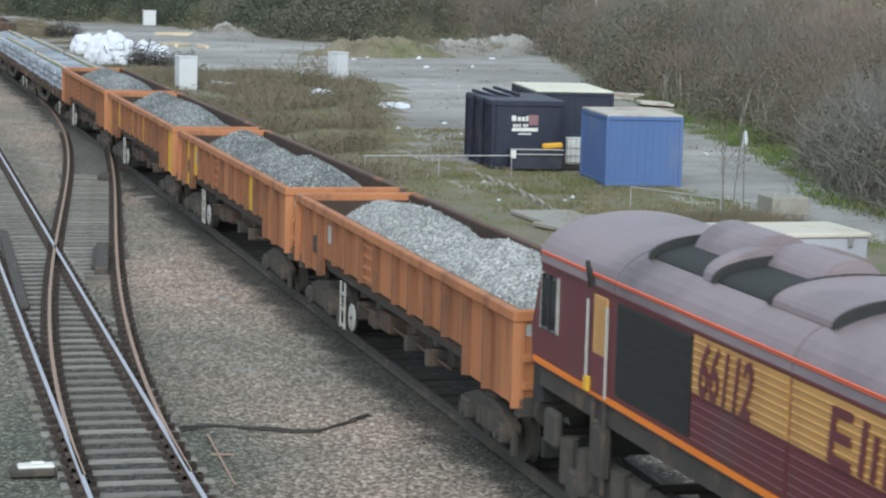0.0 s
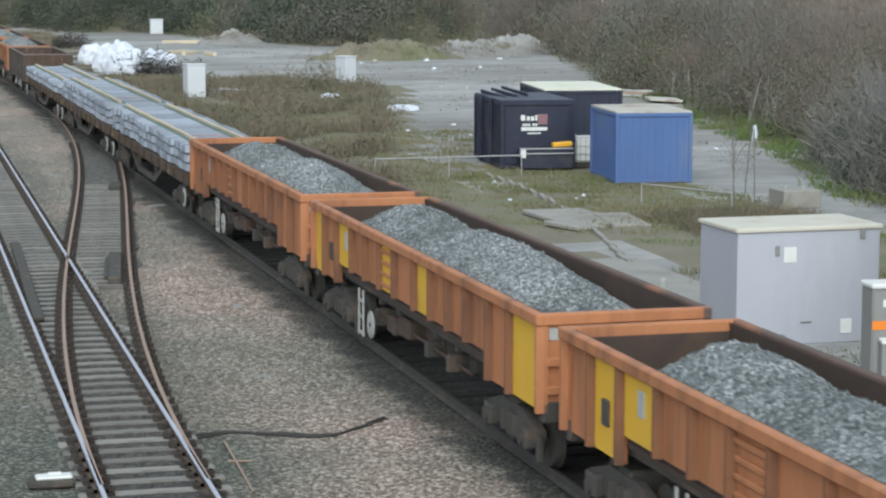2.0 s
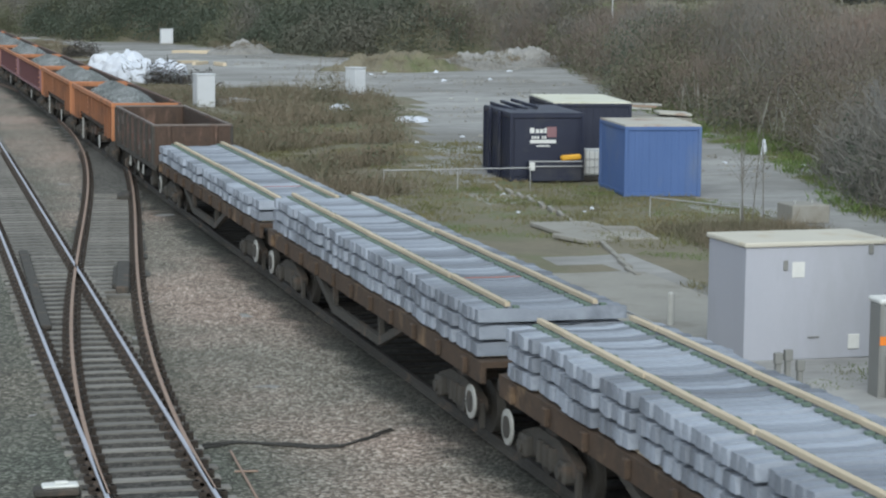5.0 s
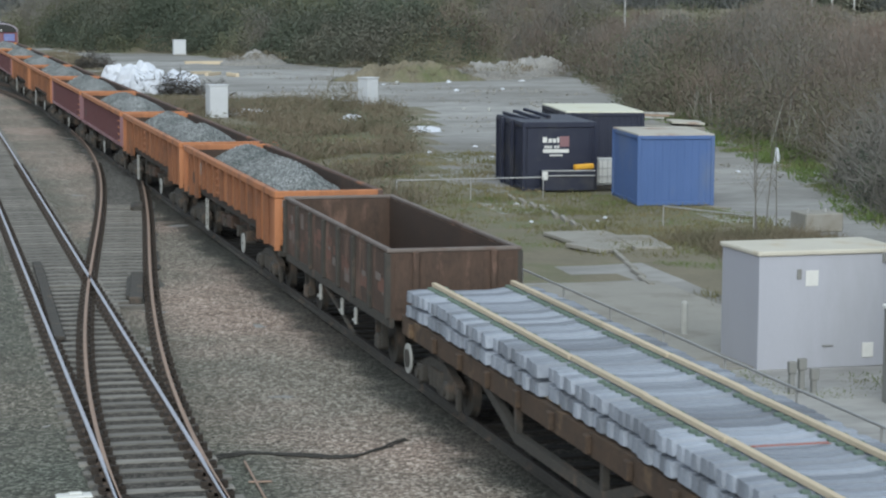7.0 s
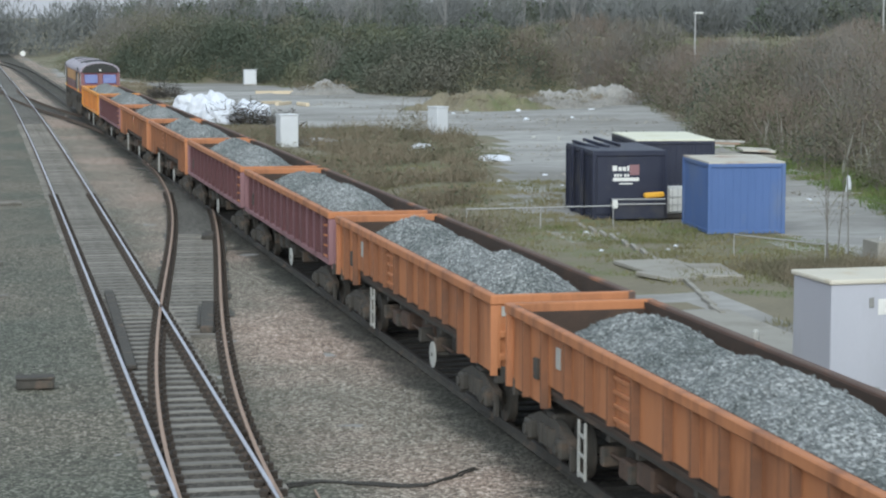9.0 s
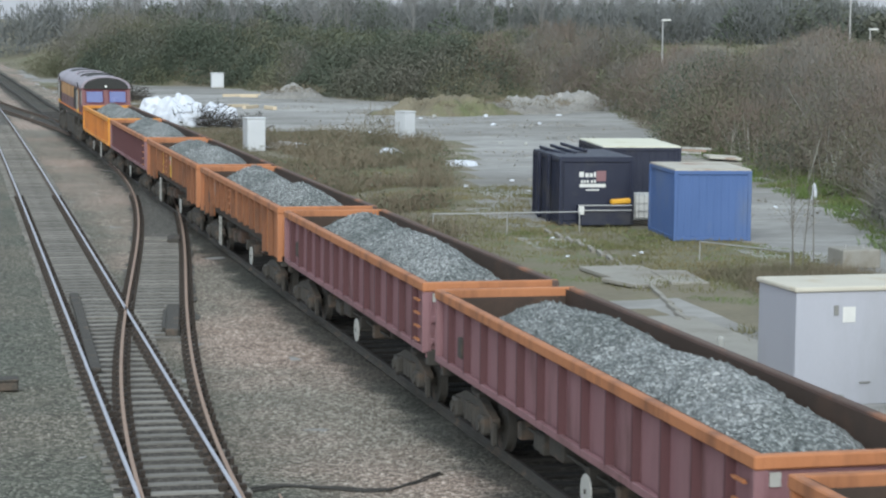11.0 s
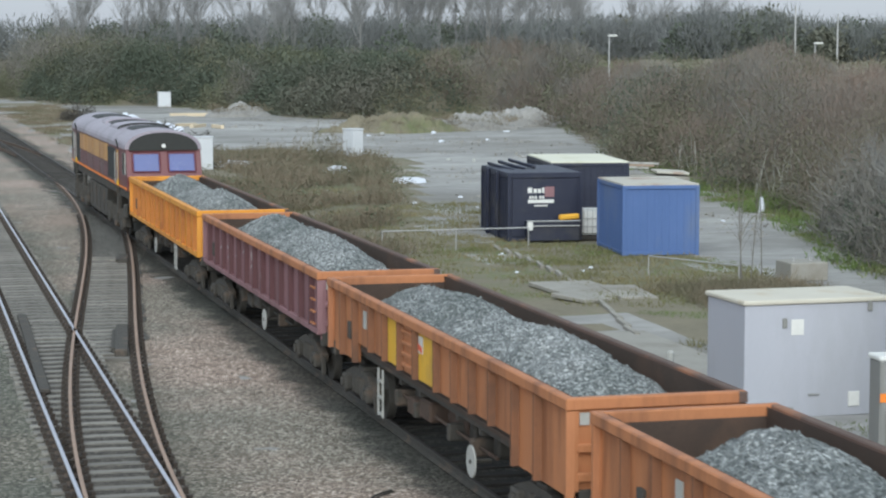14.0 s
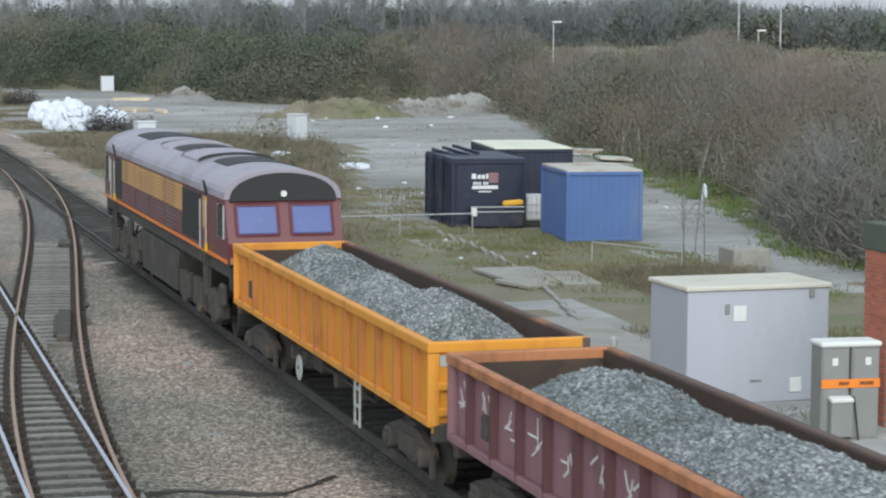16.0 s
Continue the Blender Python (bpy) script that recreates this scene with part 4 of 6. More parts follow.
M["strap_red"] = mat("faded_red_webbing", (0.3, 0.1, 0.07), (0.42, 0.16, 0.12), 4, 0.8, bump=0)
M["pad"] = mat("green_rail_pad", (0.085, 0.13, 0.1), (0.13, 0.18, 0.145), 5, 0.6, bump=0)
PAD = mesh_of(boxm(0.11, 0.1, 0.05, 0, 0, 0.01, bev=0.012), "rail_pad", "pad")
for i, (y, lay) in enumerate(((94.15, 3), (113.15, 3), (132.2, 2))):
    add(flat_wagon(y, lay, 40 + i), y)


# ---- the two locomotives ----
def roof_outline(hw, eave, crown, n=20):
    out = []
    for k in range(n + 1):
        a = math.pi * k / n
        out.append((-hw * math.cos(a), eave + (crown - eave) * math.sin(a) ** 0.85))
    return out


def lettering(words, size, material, parent, m, label):
    """Built-in lettering as a thin mesh, facing its own z."""
    cu = bpy.data.curves.new("lettering", "FONT")
    cu.body, cu.size, cu.extrude, cu.shear, cu.align_x, cu.align_y = words, size, 0.004, 0.25, "CENTER", "CENTER"
    cu.offset = 0.012
    ob = new("lettering", cu)
    me = bpy.data.meshes.new_from_object(ob.evaluated_get(bpy.context.evaluated_depsgraph_get()))
    bpy.data.objects.remove(ob)
    me.materials.clear()
    me.materials.append(M[material])
    return part("lettering", me, None, parent, label, m=m)


def locomotive(yc, label, turn=0, rear=False):
    """A six-axle diesel with full-width body, arched roof and a cab at each end; yc is its middle."""
    t = thing("locomotive", label, "locomotive", "locomotives of the train", m=pose(0, yc, 0, 0, 0, turn))
    hw, sole, eave, crown, hl = 1.31, 1.86, 3.3, 3.97, 9.5
    roof_paint = "loco_roof_pale" if rear else "loco_roof"
    bm = B()
    side(bm, [(-hl - 0.35, sole), (hl + 0.35, sole), (hl + 0.4, 2.35), (hl, eave), (-hl, eave), (-hl - 0.4, 2.35)], -hw, hw)
    body = part("body", bm, "loco_maroon", t)
    # arched roof in sections, the seams between them showing
    cuts = [-hl - 0.06, -6.9, -3.0, 1.45, 6.6, hl + 0.06]
    for a, b in zip(cuts, cuts[1:]):
        bm = B()
        prism(bm, roof_outline(hw + 0.03, eave, crown), a + 0.02, b - 0.02)
        part("roof_section", bm, roof_paint, t, "grimy arched roof", smooth=False)
    for e in (-1, 1):
        # flat black panel for the recess over the windscreens, screens with blue panes, lamp, nose
        bm = B()
        prism(bm, roof_outline(hw - 0.09, eave - 0.04, crown - 0.08), 0.0, 0.03)
        bmesh.ops.translate(bm, verts=bm.verts, vec=(0, e * (hl + 0.065) - (0.03 if e < 0 else 0), 0))
        part("cab_hood", bm, "black", t, "flat black panel for the recess above the windscreens")
        tilt = math.degrees(math.atan2(0.4, eave - 2.35)) * e
        for x in (-0.62, 0.62):
            w = part("windscreen", boxm(1.02, 0.05, 0.78, x, e * (hl + 0.19), 2.84, tilt, bev=0.05), "loco_maroon", t)
            # the glass is an opaque blue pane laid on the screen
            part("blind", boxm(0.90, 0.03, 0.66, x, e * (hl + 0.212), 2.84, tilt, bev=0.03), "blind", w, "blue reflecting windscreen glass")
            part("wiper", boxm(0.03, 0.03, 0.4, x + 0.2, e * (hl + 0.24), 2.66, tilt, 25), "black", w)
        bm = B()
        rod(bm, (0, e * (hl + 0.08), 3.42), (0, e * (hl + 0.16), 3.42), 0.07, n=14)
        part("top_lamp", bm, "white", t, "round top headlamp")
        part("nose_stripe", boxm(2 * hw - 0.1, 0.03, 0.14, 0, e * (hl + 0.385), 1.96), "loco_gold", t)
        for x in (-0.85, 0.85):
            bm = B()
            rod(bm, (x, e * (hl + 0.39), 2.1), (x, e * (hl + 0.46), 2.1), 0.12, n=12)
            part("headlamp", bm, "white", t)
        bm = B()
        put(bm, 2.5, 0.35, 0.55, 0, e * (hl + 0.3), 1.56, bev=0.04)
        put(bm, 2.2, 0.1, 0.3, 0, e * (hl + 0.42), 0.62, bev=0.02)
        part("buffer_beam", bm, "black", t)
        add_ends(t, e * (hl + 0.45), e)
    for s in (-1, 1):
        x = s * hw
        part("sole_stripe", boxm(0.02, 2 * hl + 0.5, 0.075, x + s * 0.012, 0, sole + 0.07), "orange_line", t, "orange lining along the body's foot")
        if not rear:
            part("eave_stripe", boxm(0.02, 2 * hl - 0.1, 0.045, x + s * 0.034, 0, eave + 0.13, 0, s * 16), "red_line", t, "thin red lining under the roof")
        part("gutter", boxm(0.05, 2 * hl, 0.05, x + s * 0.01, 0, eave - 0.02, bev=0.01), "loco_maroon", t)
        # gold ribbed panels between maroon
        z0, z1 = sole + 0.72, eave - 0.06
        for a, b in ((-6.2, -3.65), (-3.6, -1.15), (-1.1, 1.45), (1.5, 4.05)):
            p = part("side_panel", boxm(0.02, b - a - 0.03, z1 - z0, x + s * 0.008, (a + b) / 2, (z0 + z1) / 2), "loco_gold", t, "gold ribbed body panel")
            for k in range(7):
                part("rib", boxm(0.03, b - a - 0.05, 0.03, x + s * 0.02, (a + b) / 2, z0 + 0.06 + k * (z1 - z0 - 0.1) / 6.5, bev=0.008), "loco_gold", p)
            q = part("lower_panel", boxm(0.02, b - a - 0.03, 0.5, x + s * 0.008, (a + b) / 2, sole + 0.42), "loco_maroon", t)
            for k in range(5):
                part("rib", boxm(0.03, b - a - 0.05, 0.03, x + s * 0.02, (a + b) / 2, sole + 0.2 + k * 0.1, bev=0.008), "loco_maroon", q)
        # running number, and the owner's letters as plain slanted bars
        out = Matrix(((0, 0, s, 0), (s, 0, 0, 0), (0, 1, 0, 0), (0, 0, 0, 1)))
        if not rear:
            lettering("66112", 0.86, "loco_maroon", t, Matrix.Translation((x + s * 0.04, 3.12, 2.86)) @ out @ Matrix.Diagonal((0.68, 1, 1, 1)), "maroon running number")
        for yb, bars in () if rear else ((0.24, ((0.22, 0, 0.1, 0.56), (0, 0.24, 0.4, 0.1), (0, 0, 0.36, 0.1), (0, -0.24, 0.4, 0.1))), (-0.46, ((0.26, 0, 0.1, 0.56), (0.02, -0.05, 0.1, 0.46), (-0.24, 0, 0.1, 0.56))),
                         (-1.16, ((0, 0.24, 0.4, 0.1), (0, 0, 0.4, 0.1), (0, -0.24, 0.4, 0.1), (0.16, 0.12, 0.1, 0.24), (-0.16, -0.12, 0.1, 0.24)))):
            for dy, dz, wy, wz in bars:
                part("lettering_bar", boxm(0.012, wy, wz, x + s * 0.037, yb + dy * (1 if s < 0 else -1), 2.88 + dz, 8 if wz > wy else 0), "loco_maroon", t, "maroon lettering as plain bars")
        for e in (-1, 1):
            # grille, cab door with rails, side window
            g = part("side_grille", boxm(0.03, 2.4 if e > 0 else 1.2, 1.15, x + s * 0.012, 5.3 if e > 0 else -6.85, 2.62, bev=0.01), "black", t, "dark radiator grille")
            for k in range(9):
                part("slat", boxm(0.02, 2.3 if e > 0 else 1.1, 0.02, x + s * 0.03, 5.3 if e > 0 else -6.85, 2.14 + k * 0.12), "black", g)
            yd = e * 7.1 if e > 0 else -7.85
            d = part("cab_door", boxm(0.03, 0.5, 1.25, x + s * 0.012, yd, 2.56, bev=0.02), "loco_gold" if e > 0 else "loco_maroon", t, "cab side door")
            part("door_foot", boxm(0.02, 0.46, 0.5, x + s * 0.03, yd, 2.2, bev=0.01), "loco_maroon", d, "maroon foot of the door")
            part("door_box", boxm(0.06, 0.16, 0.2, x + s * 0.05, yd + 0.34, 2.02, bev=0.015), "yellow", d, "small yellow box beside the door")
            for k in (-0.36, 0.36):
                bm = B()
                rod(bm, (x + s * 0.06, yd + k, 1.95), (x + s * 0.06, yd + k, 3.1), 0.02, n=6)
                part("handrail", bm, "dull_white", t, "pale vertical handrail")
            part("side_window", boxm(0.03, 0.62, 0.74, x + s * 0.012, e * 9.1, 2.78, bev=0.04), "glass", t, "dark cab side window")
            for dy in (-0.33, 0.0, 0.33):
                part("window_bar", boxm(0.035, 0.035, 0.76, x + s * 0.02, e * 9.1 + dy, 2.78), "dull_white" if dy else "black", t)
            bm = B()
            put(bm, 0.12, 0.36, 0.06, x - s * 0.05, yd, 0.6)
            put(bm, 0.12, 0.36, 0.06, x - s * 0.05, yd, 1.0)
            put(bm, 0.05, 0.04, 1.2, x, yd - 0.2, 1.3)
            put(bm, 0.05, 0.04, 1.2, x, yd + 0.2, 1.3)
            part("cab_steps", bm, "under", t)
            bm = B()
            rod(bm, (x + s * 0.02, e * 7.5, eave - 0.05), (x + s * 0.1, e * 7.42, eave + 0.28), 0.03, n=6)
            rod(bm, (x + s * 0.02, e * 7.35, eave - 0.05), (x + s * 0.1, e * 7.42, eave + 0.28), 0.03, n=6)
            part("mirror_bracket", bm, "black", t)
    # roof fittings: a sooty well with silencer drums between arched hoods, or fan grilles and hatches
    # wells are raised black arches, the dark of the opening only coloured on
    def arch(a, b, hw_, drop, over, material, label, name):
        bm = B()
        prism(bm, roof_outline(hw_, crown - drop, crown + over), a, b)
        part(name, bm, material, t, label)
    if rear:
        arch(5.2, 7.0, 0.78, 0.14, 0.02, "black", "dark roof fan grille", "roof_grille")
        arch(1.9, 4.2, 0.95, 0.16, 0.045, roof_paint, "raised roof hatch", "roof_hatch")
        for y in (1.9, 4.2):
            arch(y - 0.03, y + 0.03, 0.97, 0.16, 0.06, "black", "dark seam of the hatch", "hatch_seam")
        for a, b in ((-0.4, 0.9), (-2.6, -1.9)):
            arch(a, b, 0.8, 0.15, 0.02, "black", "sooty exhaust opening as a raised black panel", "roof_well")
        arch(-1.8, -0.5, 0.9, 0.16, 0.06, roof_paint, "silencer hood", "roof_hatch")
        arch(-6.9, -4.4, 0.78, 0.14, 0.02, "black", "dark roof fan grille", "roof_grille")
    else:
        arch(2.7, 6.2, 1.0, 0.22, 0.012, "black", "sooty roof opening as a raised black panel", "roof_well")
        for a, b, x_, r_ in ((4.55, 6.0, -0.1, 0.5), (2.9, 4.3, 0.0, 0.44)):
            bm = B()
            rod(bm, (x_, a, crown - 0.2), (x_, b, crown - 0.2), r_, n=26)
            rod(bm, (x_, a - 0.06, crown - 0.2), (x_, a, crown - 0.2), r_ - 0.08, n=26)
            part("silencer_drum", bm, roof_paint, t, "sooty silencer drum on the roof", smooth=False)
        for a, b, o in ((4.3, 4.6, 0.2), (1.2, 2.7, 0.1), (-3.6, -1.4, 0.06)):
            arch(a, b, 1.02, 0.2, o, roof_paint, "arched hood over the roof opening", "roof_hatch")
        for y in (1.17, 2.73, 4.27, 6.24):
            arch(y - 0.03, y + 0.03, 1.05, 0.2, 0.11, "black", "dark seam between roof hatches", "hatch_seam")
        part("roof_grille", boxm(1.3, 1.5, 0.08, 0, -5.0, crown - 0.01, bev=0.02), "black", t, "dark roof fan grille")
    # underframe, fuel tank, bogies
    bm = B()
    put(bm, 2.5, 2 * hl + 0.4, 0.3, 0, 0, sole - 0.16, bev=0.02)
    put(bm, 1.0, 2 * hl, 0.5, 0, 0, 1.4)
    part("main_frame", bm, "under", t)
    bm = B()
    side(bm, [(-3.2, 1.5), (-2.8, 0.45), (2.8, 0.45), (3.2, 1.5)], -1.25, 1.25)
    for y in (-2, -0.6, 0.8, 2.1):
        put(bm, 2.56, 0.1, 0.8, 0, y, 1.0)
    part("fuel_tank", bm, "under", t)
    for e in (-1, 1):
        bm = B()
        for s in (-1, 1):
            side(bm, [(-2.6, 0.5), (-2.2, 0.42), (2.2, 0.42), (2.6, 0.5), (2.6, 0.85), (1.5, 1.05), (-1.5, 1.05), (-2.6, 0.85)], s * 1.12 - 0.07, s * 1.12 + 0.07)
            for y in (-1.95, 0, 1.95):
                put(bm, 0.26, 0.42, 0.42, s * 1.2, y, 0.55, bev=0.05)
                rod(bm, (s * 1.22, y - 0.35, 0.5), (s * 1.22, y - 0.35, 1.1), 0.13, n=10)
                rod(bm, (s * 1.22, y + 0.35, 0.5), (s * 1.22, y + 0.35, 1.1), 0.13, n=10)
            put(bm, 0.14, 0.5, 0.5, s * 1.25, 2.9, 1.1, bev=0.05)
            put(bm, 0.16, 0.4, 0.7, s * 1.25, 1.0, 1.2, bev=0.05)
        b = part("bogie", mesh_of(bm, "bogie_frame", "under"), None, t, m=pose(0, e * 6.1, 0))
        for y in (-1.95, 0, 1.95):
            WHEELS.append(part("wheelset", WS, None, b, m=Matrix.Translation((0, y, WHEEL_R))))
    return t


add(locomotive(18.25, "maroon and gold diesel locomotive with a sooty roof"), 18.25)
add(locomotive(302.5, "maroon and gold diesel locomotive with blue-tinted windscreens", 180, True), 302.5)


# ---- the yard: huts, containers, cabinets ----
def hut():
    t = thing("equipment_hut", "large pale grey relay hut with a stained flat lid", "hut", m=pose(7.84, 40.27, -0.26, 0, 0, 1.4))
    # plan corners follow a slightly turned rectangle
    w, l_, h = 3.1, 1.82, 2.27
    part("shell", boxm(w, l_, h, 0, 0, h / 2, bev=0.015), "hut", t)
    part("lid", boxm(w + 0.1, l_ + 0.1, 0.1, 0, 0, h + 0.05, bev=0.025), "hut_roof", t, "overhanging flat lid with yellowish stains")
    part("warning_sign", boxm(0.27, 0.012, 0.31, -0.42, -l_ / 2 - 0.008, h - 0.46), "white", t, "blank white notice")
    part("vent_plate", boxm(0.25, 0.03, 0.3, 0.83, -l_ / 2 - 0.016, 0.33, bev=0.01), "white", t, "small white vent plate")
    part("latch", boxm(0.1, 0.03, 0.2, -0.7, -l_ / 2 - 0.016, h - 0.37, bev=0.01), "grey_box", t)
    part("hinge", boxm(0.1, 0.05, 0.22, 1.15, -l_ / 2 - 0.03, h - 0.08, bev=0.015), "grey_box", t)
    part("handle", boxm(0.24, 0.03, 0.03, -0.05, -l_ / 2 - 0.02, 0.45, bev=0.008), "grey_box", t)
    for x in (-0.8, 0.8):
        part("foot", boxm(0.5, 1.7, 0.1, x, 0, -0.02), "concrete", t)
    return t


hut()


def cabinet(name, x, y, w, d, h, label, turn=0, material="pale_box", z=-0.26):
    t = thing(name, label, "cabinet", "trackside cabinets" if material == "pale_box" else "", m=pose(x, y, z, 0, 0, turn))
    part("case", boxm(w, d, h, 0, 0, h / 2, bev=0.02), material, t)
    part("lid", boxm(w + 0.08, d + 0.08, 0.08, 0, 0, h + 0.04, bev=0.02), material, t)
    part("door", boxm(w * 0.9, 0.02, h * 0.86, 0, -d / 2 - 0.012, h / 2, bev=0.008), material, t)
    part("plinth", boxm(w + 0.06, d + 0.06, 0.1, 0, 0, 0.03), "concrete", t)
    return t


cabinet("relay_cabinet", 8.35, 121.3, 1.05, 0.9, 1.85, "pale grey trackside relay cabinet", 8)
cabinet("relay_cabinet", 21.4, 231.0, 1.3, 0.9, 1.55, "pale grey relay cabinet far down the yard", 0)
cabinet("relay_cabinet", 18.9, 129.5, 0.8, 1.0, 1.85, "pale grey relay cabinet leaning in scrub", 24)


def striped_cabinet():
    t = thing("location_case", "dark grey double cabinet with an orange warning band", "cabinet", m=pose(7.8, 35.5, -0.26, 0, 0, -4))
    for k, x in enumerate((-0.29, 0.29)):
        c = part("case", boxm(0.54, 0.5, 1.72, x, 0, 0.86, bev=0.015), "grey_box", t)
        part("door", boxm(0.48, 0.02, 1.6, x, -0.26, 0.86, bev=0.006), "grey_box", c)
        part("notice", boxm(0.11, 0.01, 0.14, x - 0.02 + 0.06 * k, -0.276, 1.46), "white", c, "small white notice")
    part("lid", boxm(1.18, 0.6, 0.1, 0, 0, 1.77, bev=0.03), "white", t, "white metal lid")
    part("warning_band", boxm(1.13, 0.012, 0.16, 0, -0.278, 1.06), "orange_line", t, "orange band with illegible black writing")
    for x, n_ in ((-0.12, 6), (0.32, 8)):
        for k in range(n_):
            part("lettering_bar", boxm(0.022, 0.008, 0.06, x + (k - n_ / 2) * 0.034, -0.286, 1.06), "black", t)
    part("meter_box", boxm(0.42, 0.16, 0.66, -0.22, -0.36, 0.43, bev=0.015), "grey_box", t)
    part("meter_lid", boxm(0.44, 0.2, 0.07, -0.22, -0.37, 0.79, 12, bev=0.015), "white", t, "white sloping meter box lid")
    bm = B()
    rod(bm, (0.06, -0.3, 0.82), (0.16, -0.32, 0.0), 0.015)
    part("conduit", bm, "cable", t)


striped_cabinet()


def brick_pier():
    """The end of a red brick wall by the hut."""
    t = thing("brick_wall", "red brick wall end beside the hut with a green cap", "wall", kind="structure", m=pose(9.75, 36.6, -0.26))
    part("mortar_core", boxm(1.54, 0.98, 3.3, 0.0, 0, 1.65), "mortar", t)
    part("green_cap", boxm(1.62, 1.06, 0.52, 0, 0, 3.56, bev=0.02), "ivy", t, "mossy green panel on top of the wall")
    br = mesh_of(boxm(0.215, 0.02, 0.065, 0, 0, 0, bev=0.006), "brick", "brick")
    bs = mesh_of(boxm(0.02, 0.215, 0.065, 0, 0, 0, bev=0.006), "brick", "brick")
    for r in range(44):
        z = 0.04 + r * 0.075
        for k in range(7):
            xx = -0.66 + k * 0.225 + (0.1125 if r % 2 else 0)
            if xx < 0.72:
                part("brick", br, None, t, m=pose(xx, -0.495, z))
        for k in range(4):
            part("brick", bs, None, t, m=pose(-0.775, -0.36 + k * 0.225 + (0.05 if r % 2 else 0), z))


def container(name, label, corner, u, w, d, h, material, roof, corr=0.16):
    """A steel container with ribbed sides; corner: its plan corner nearest the viewer, u: the way of its broad front (degrees from east)."""
    t = thing(name, label, "container", m=pose(corner[0], corner[1], -0.26, 0, 0, u))
    part("core", boxm(w - 0.005, d - 0.005, h - 0.1, w / 2, d / 2, h / 2), material, t)
    for x0, y0, l_, ax in ((0, 0, w, 0), (0, 0, d, 1), (w, 0, d, 1), (0, d, w, 0)):
        n_ = int(l_ / (corr * 1.6))
        for k in range(n_):
            c = (k + 0.5) * l_ / n_
            bm = boxm(corr, 0.03, h - 0.3, x0 + c, y0, h / 2, bev=0.01) if ax == 0 else boxm(0.03, corr, h - 0.3, x0, y0 + c, h / 2, bev=0.01)
            part("corrugation", bm, material, t)
    for x, y in ((0, 0), (w, 0), (0, d), (w, d)):
        part("corner_post", boxm(0.13, 0.13, h, x, y, h / 2, bev=0.015), material, t)
    for z in (0.08, h - 0.06):
        for y in (0, d):
            part("edge_rail", boxm(w, 0.1, 0.14, w / 2, y, z, bev=0.015), material, t)
        for x in (0, w):
            part("edge_rail", boxm(0.1, d, 0.14, x, d / 2, z, bev=0.015), material, t)
    part("roof", boxm(w + 0.08, d + 0.08, 0.07, w / 2, d / 2, h + 0.03, bev=0.01), roof, t)
    return t


container("storage_container", "blue steel storage container with a rust-flecked roof", (15.05, 70.45), -6, 2.6, 3.75, 2.42, "blue", "flat_roof")


def kent_container():
    t = container("waste_compactor", "navy blue steel waste compactor container", (12.76, 76.54), -5, 2.7, 4.95, 2.46, "navy", "navy", corr=0.1)
    # printed sign
    part("front_sheet", boxm(2.3, 0.02, 2.1, 1.28, -0.035, 1.25), "navy", t)
    for x, wd, hh in ((0.78, 0.17, 0.2), (0.98, 0.13, 0.15), (1.14, 0.13, 0.15), (1.28, 0.08, 0.19)):
        part("lettering_bar", boxm(wd, 0.01, hh, x, -0.052, 1.85 + hh / 2 - 0.07), "white", t, "white sign lettering as plain bars")
    for k in range(5):
        part("lettering_bar", boxm(0.075, 0.01, 0.1, 0.8 + k * 0.105 + (0.06 if k > 2 else 0), -0.052, 1.62), "white", t)
    part("sign_band", boxm(0.98, 0.01, 0.13, 1.2, -0.052, 1.47), "white", t, "pale sign band with illegible writing")
    part("sign_patch", boxm(0.36, 0.01, 0.38, 1.52, -0.05, 1.82), "maroon", t, "dark red square emblem")
    part("sign_line", boxm(0.5, 0.01, 0.05, 1.2, -0.052, 1.31), "white", t)
    # hydraulic gear in front
    part("power_pack", boxm(1.9, 0.7, 0.72, 1.55, -0.45, 0.42, bev=0.03), "navy", t)
    part("amber_guard", boxm(0.75, 0.3, 0.2, 2.15, -0.5, 0.92, 0, -4, bev=0.05), "amber", t, "amber plastic guard")
    part("control_box", boxm(0.2, 0.14, 0.3, 0.62, -0.84, 0.62, bev=0.02), "white", t, "white control box")
    for z in (0.62, 0.8):
        bm = B()
        rod(bm, (0.5, -0.85, z), (2.5, -0.85, z), 0.025)
        part("guard_rail", bm, "steel", t)
    # open steel beams on top
    for k in range(3):
        part("lifting_beam", boxm(0.1, 2.6, 0.12, 0.35 + k * 0.45, 3.2 + k * 0.2, 2.56 + 0.05 * k, 3, 0, 10, bev=0.02), "navy", t)
    for y in (1.6, 3.4):
        part("side_beam", boxm(0.14, 0.12, 2.5, -0.12, y, 1.25, bev=0.02), "navy", t)
    return t


kent_container()
container("storage_container", "long navy blue container with a cream roof", (16.66, 83.45), -8, 3.1, 5.8, 2.44, "navy", "pale_roof")


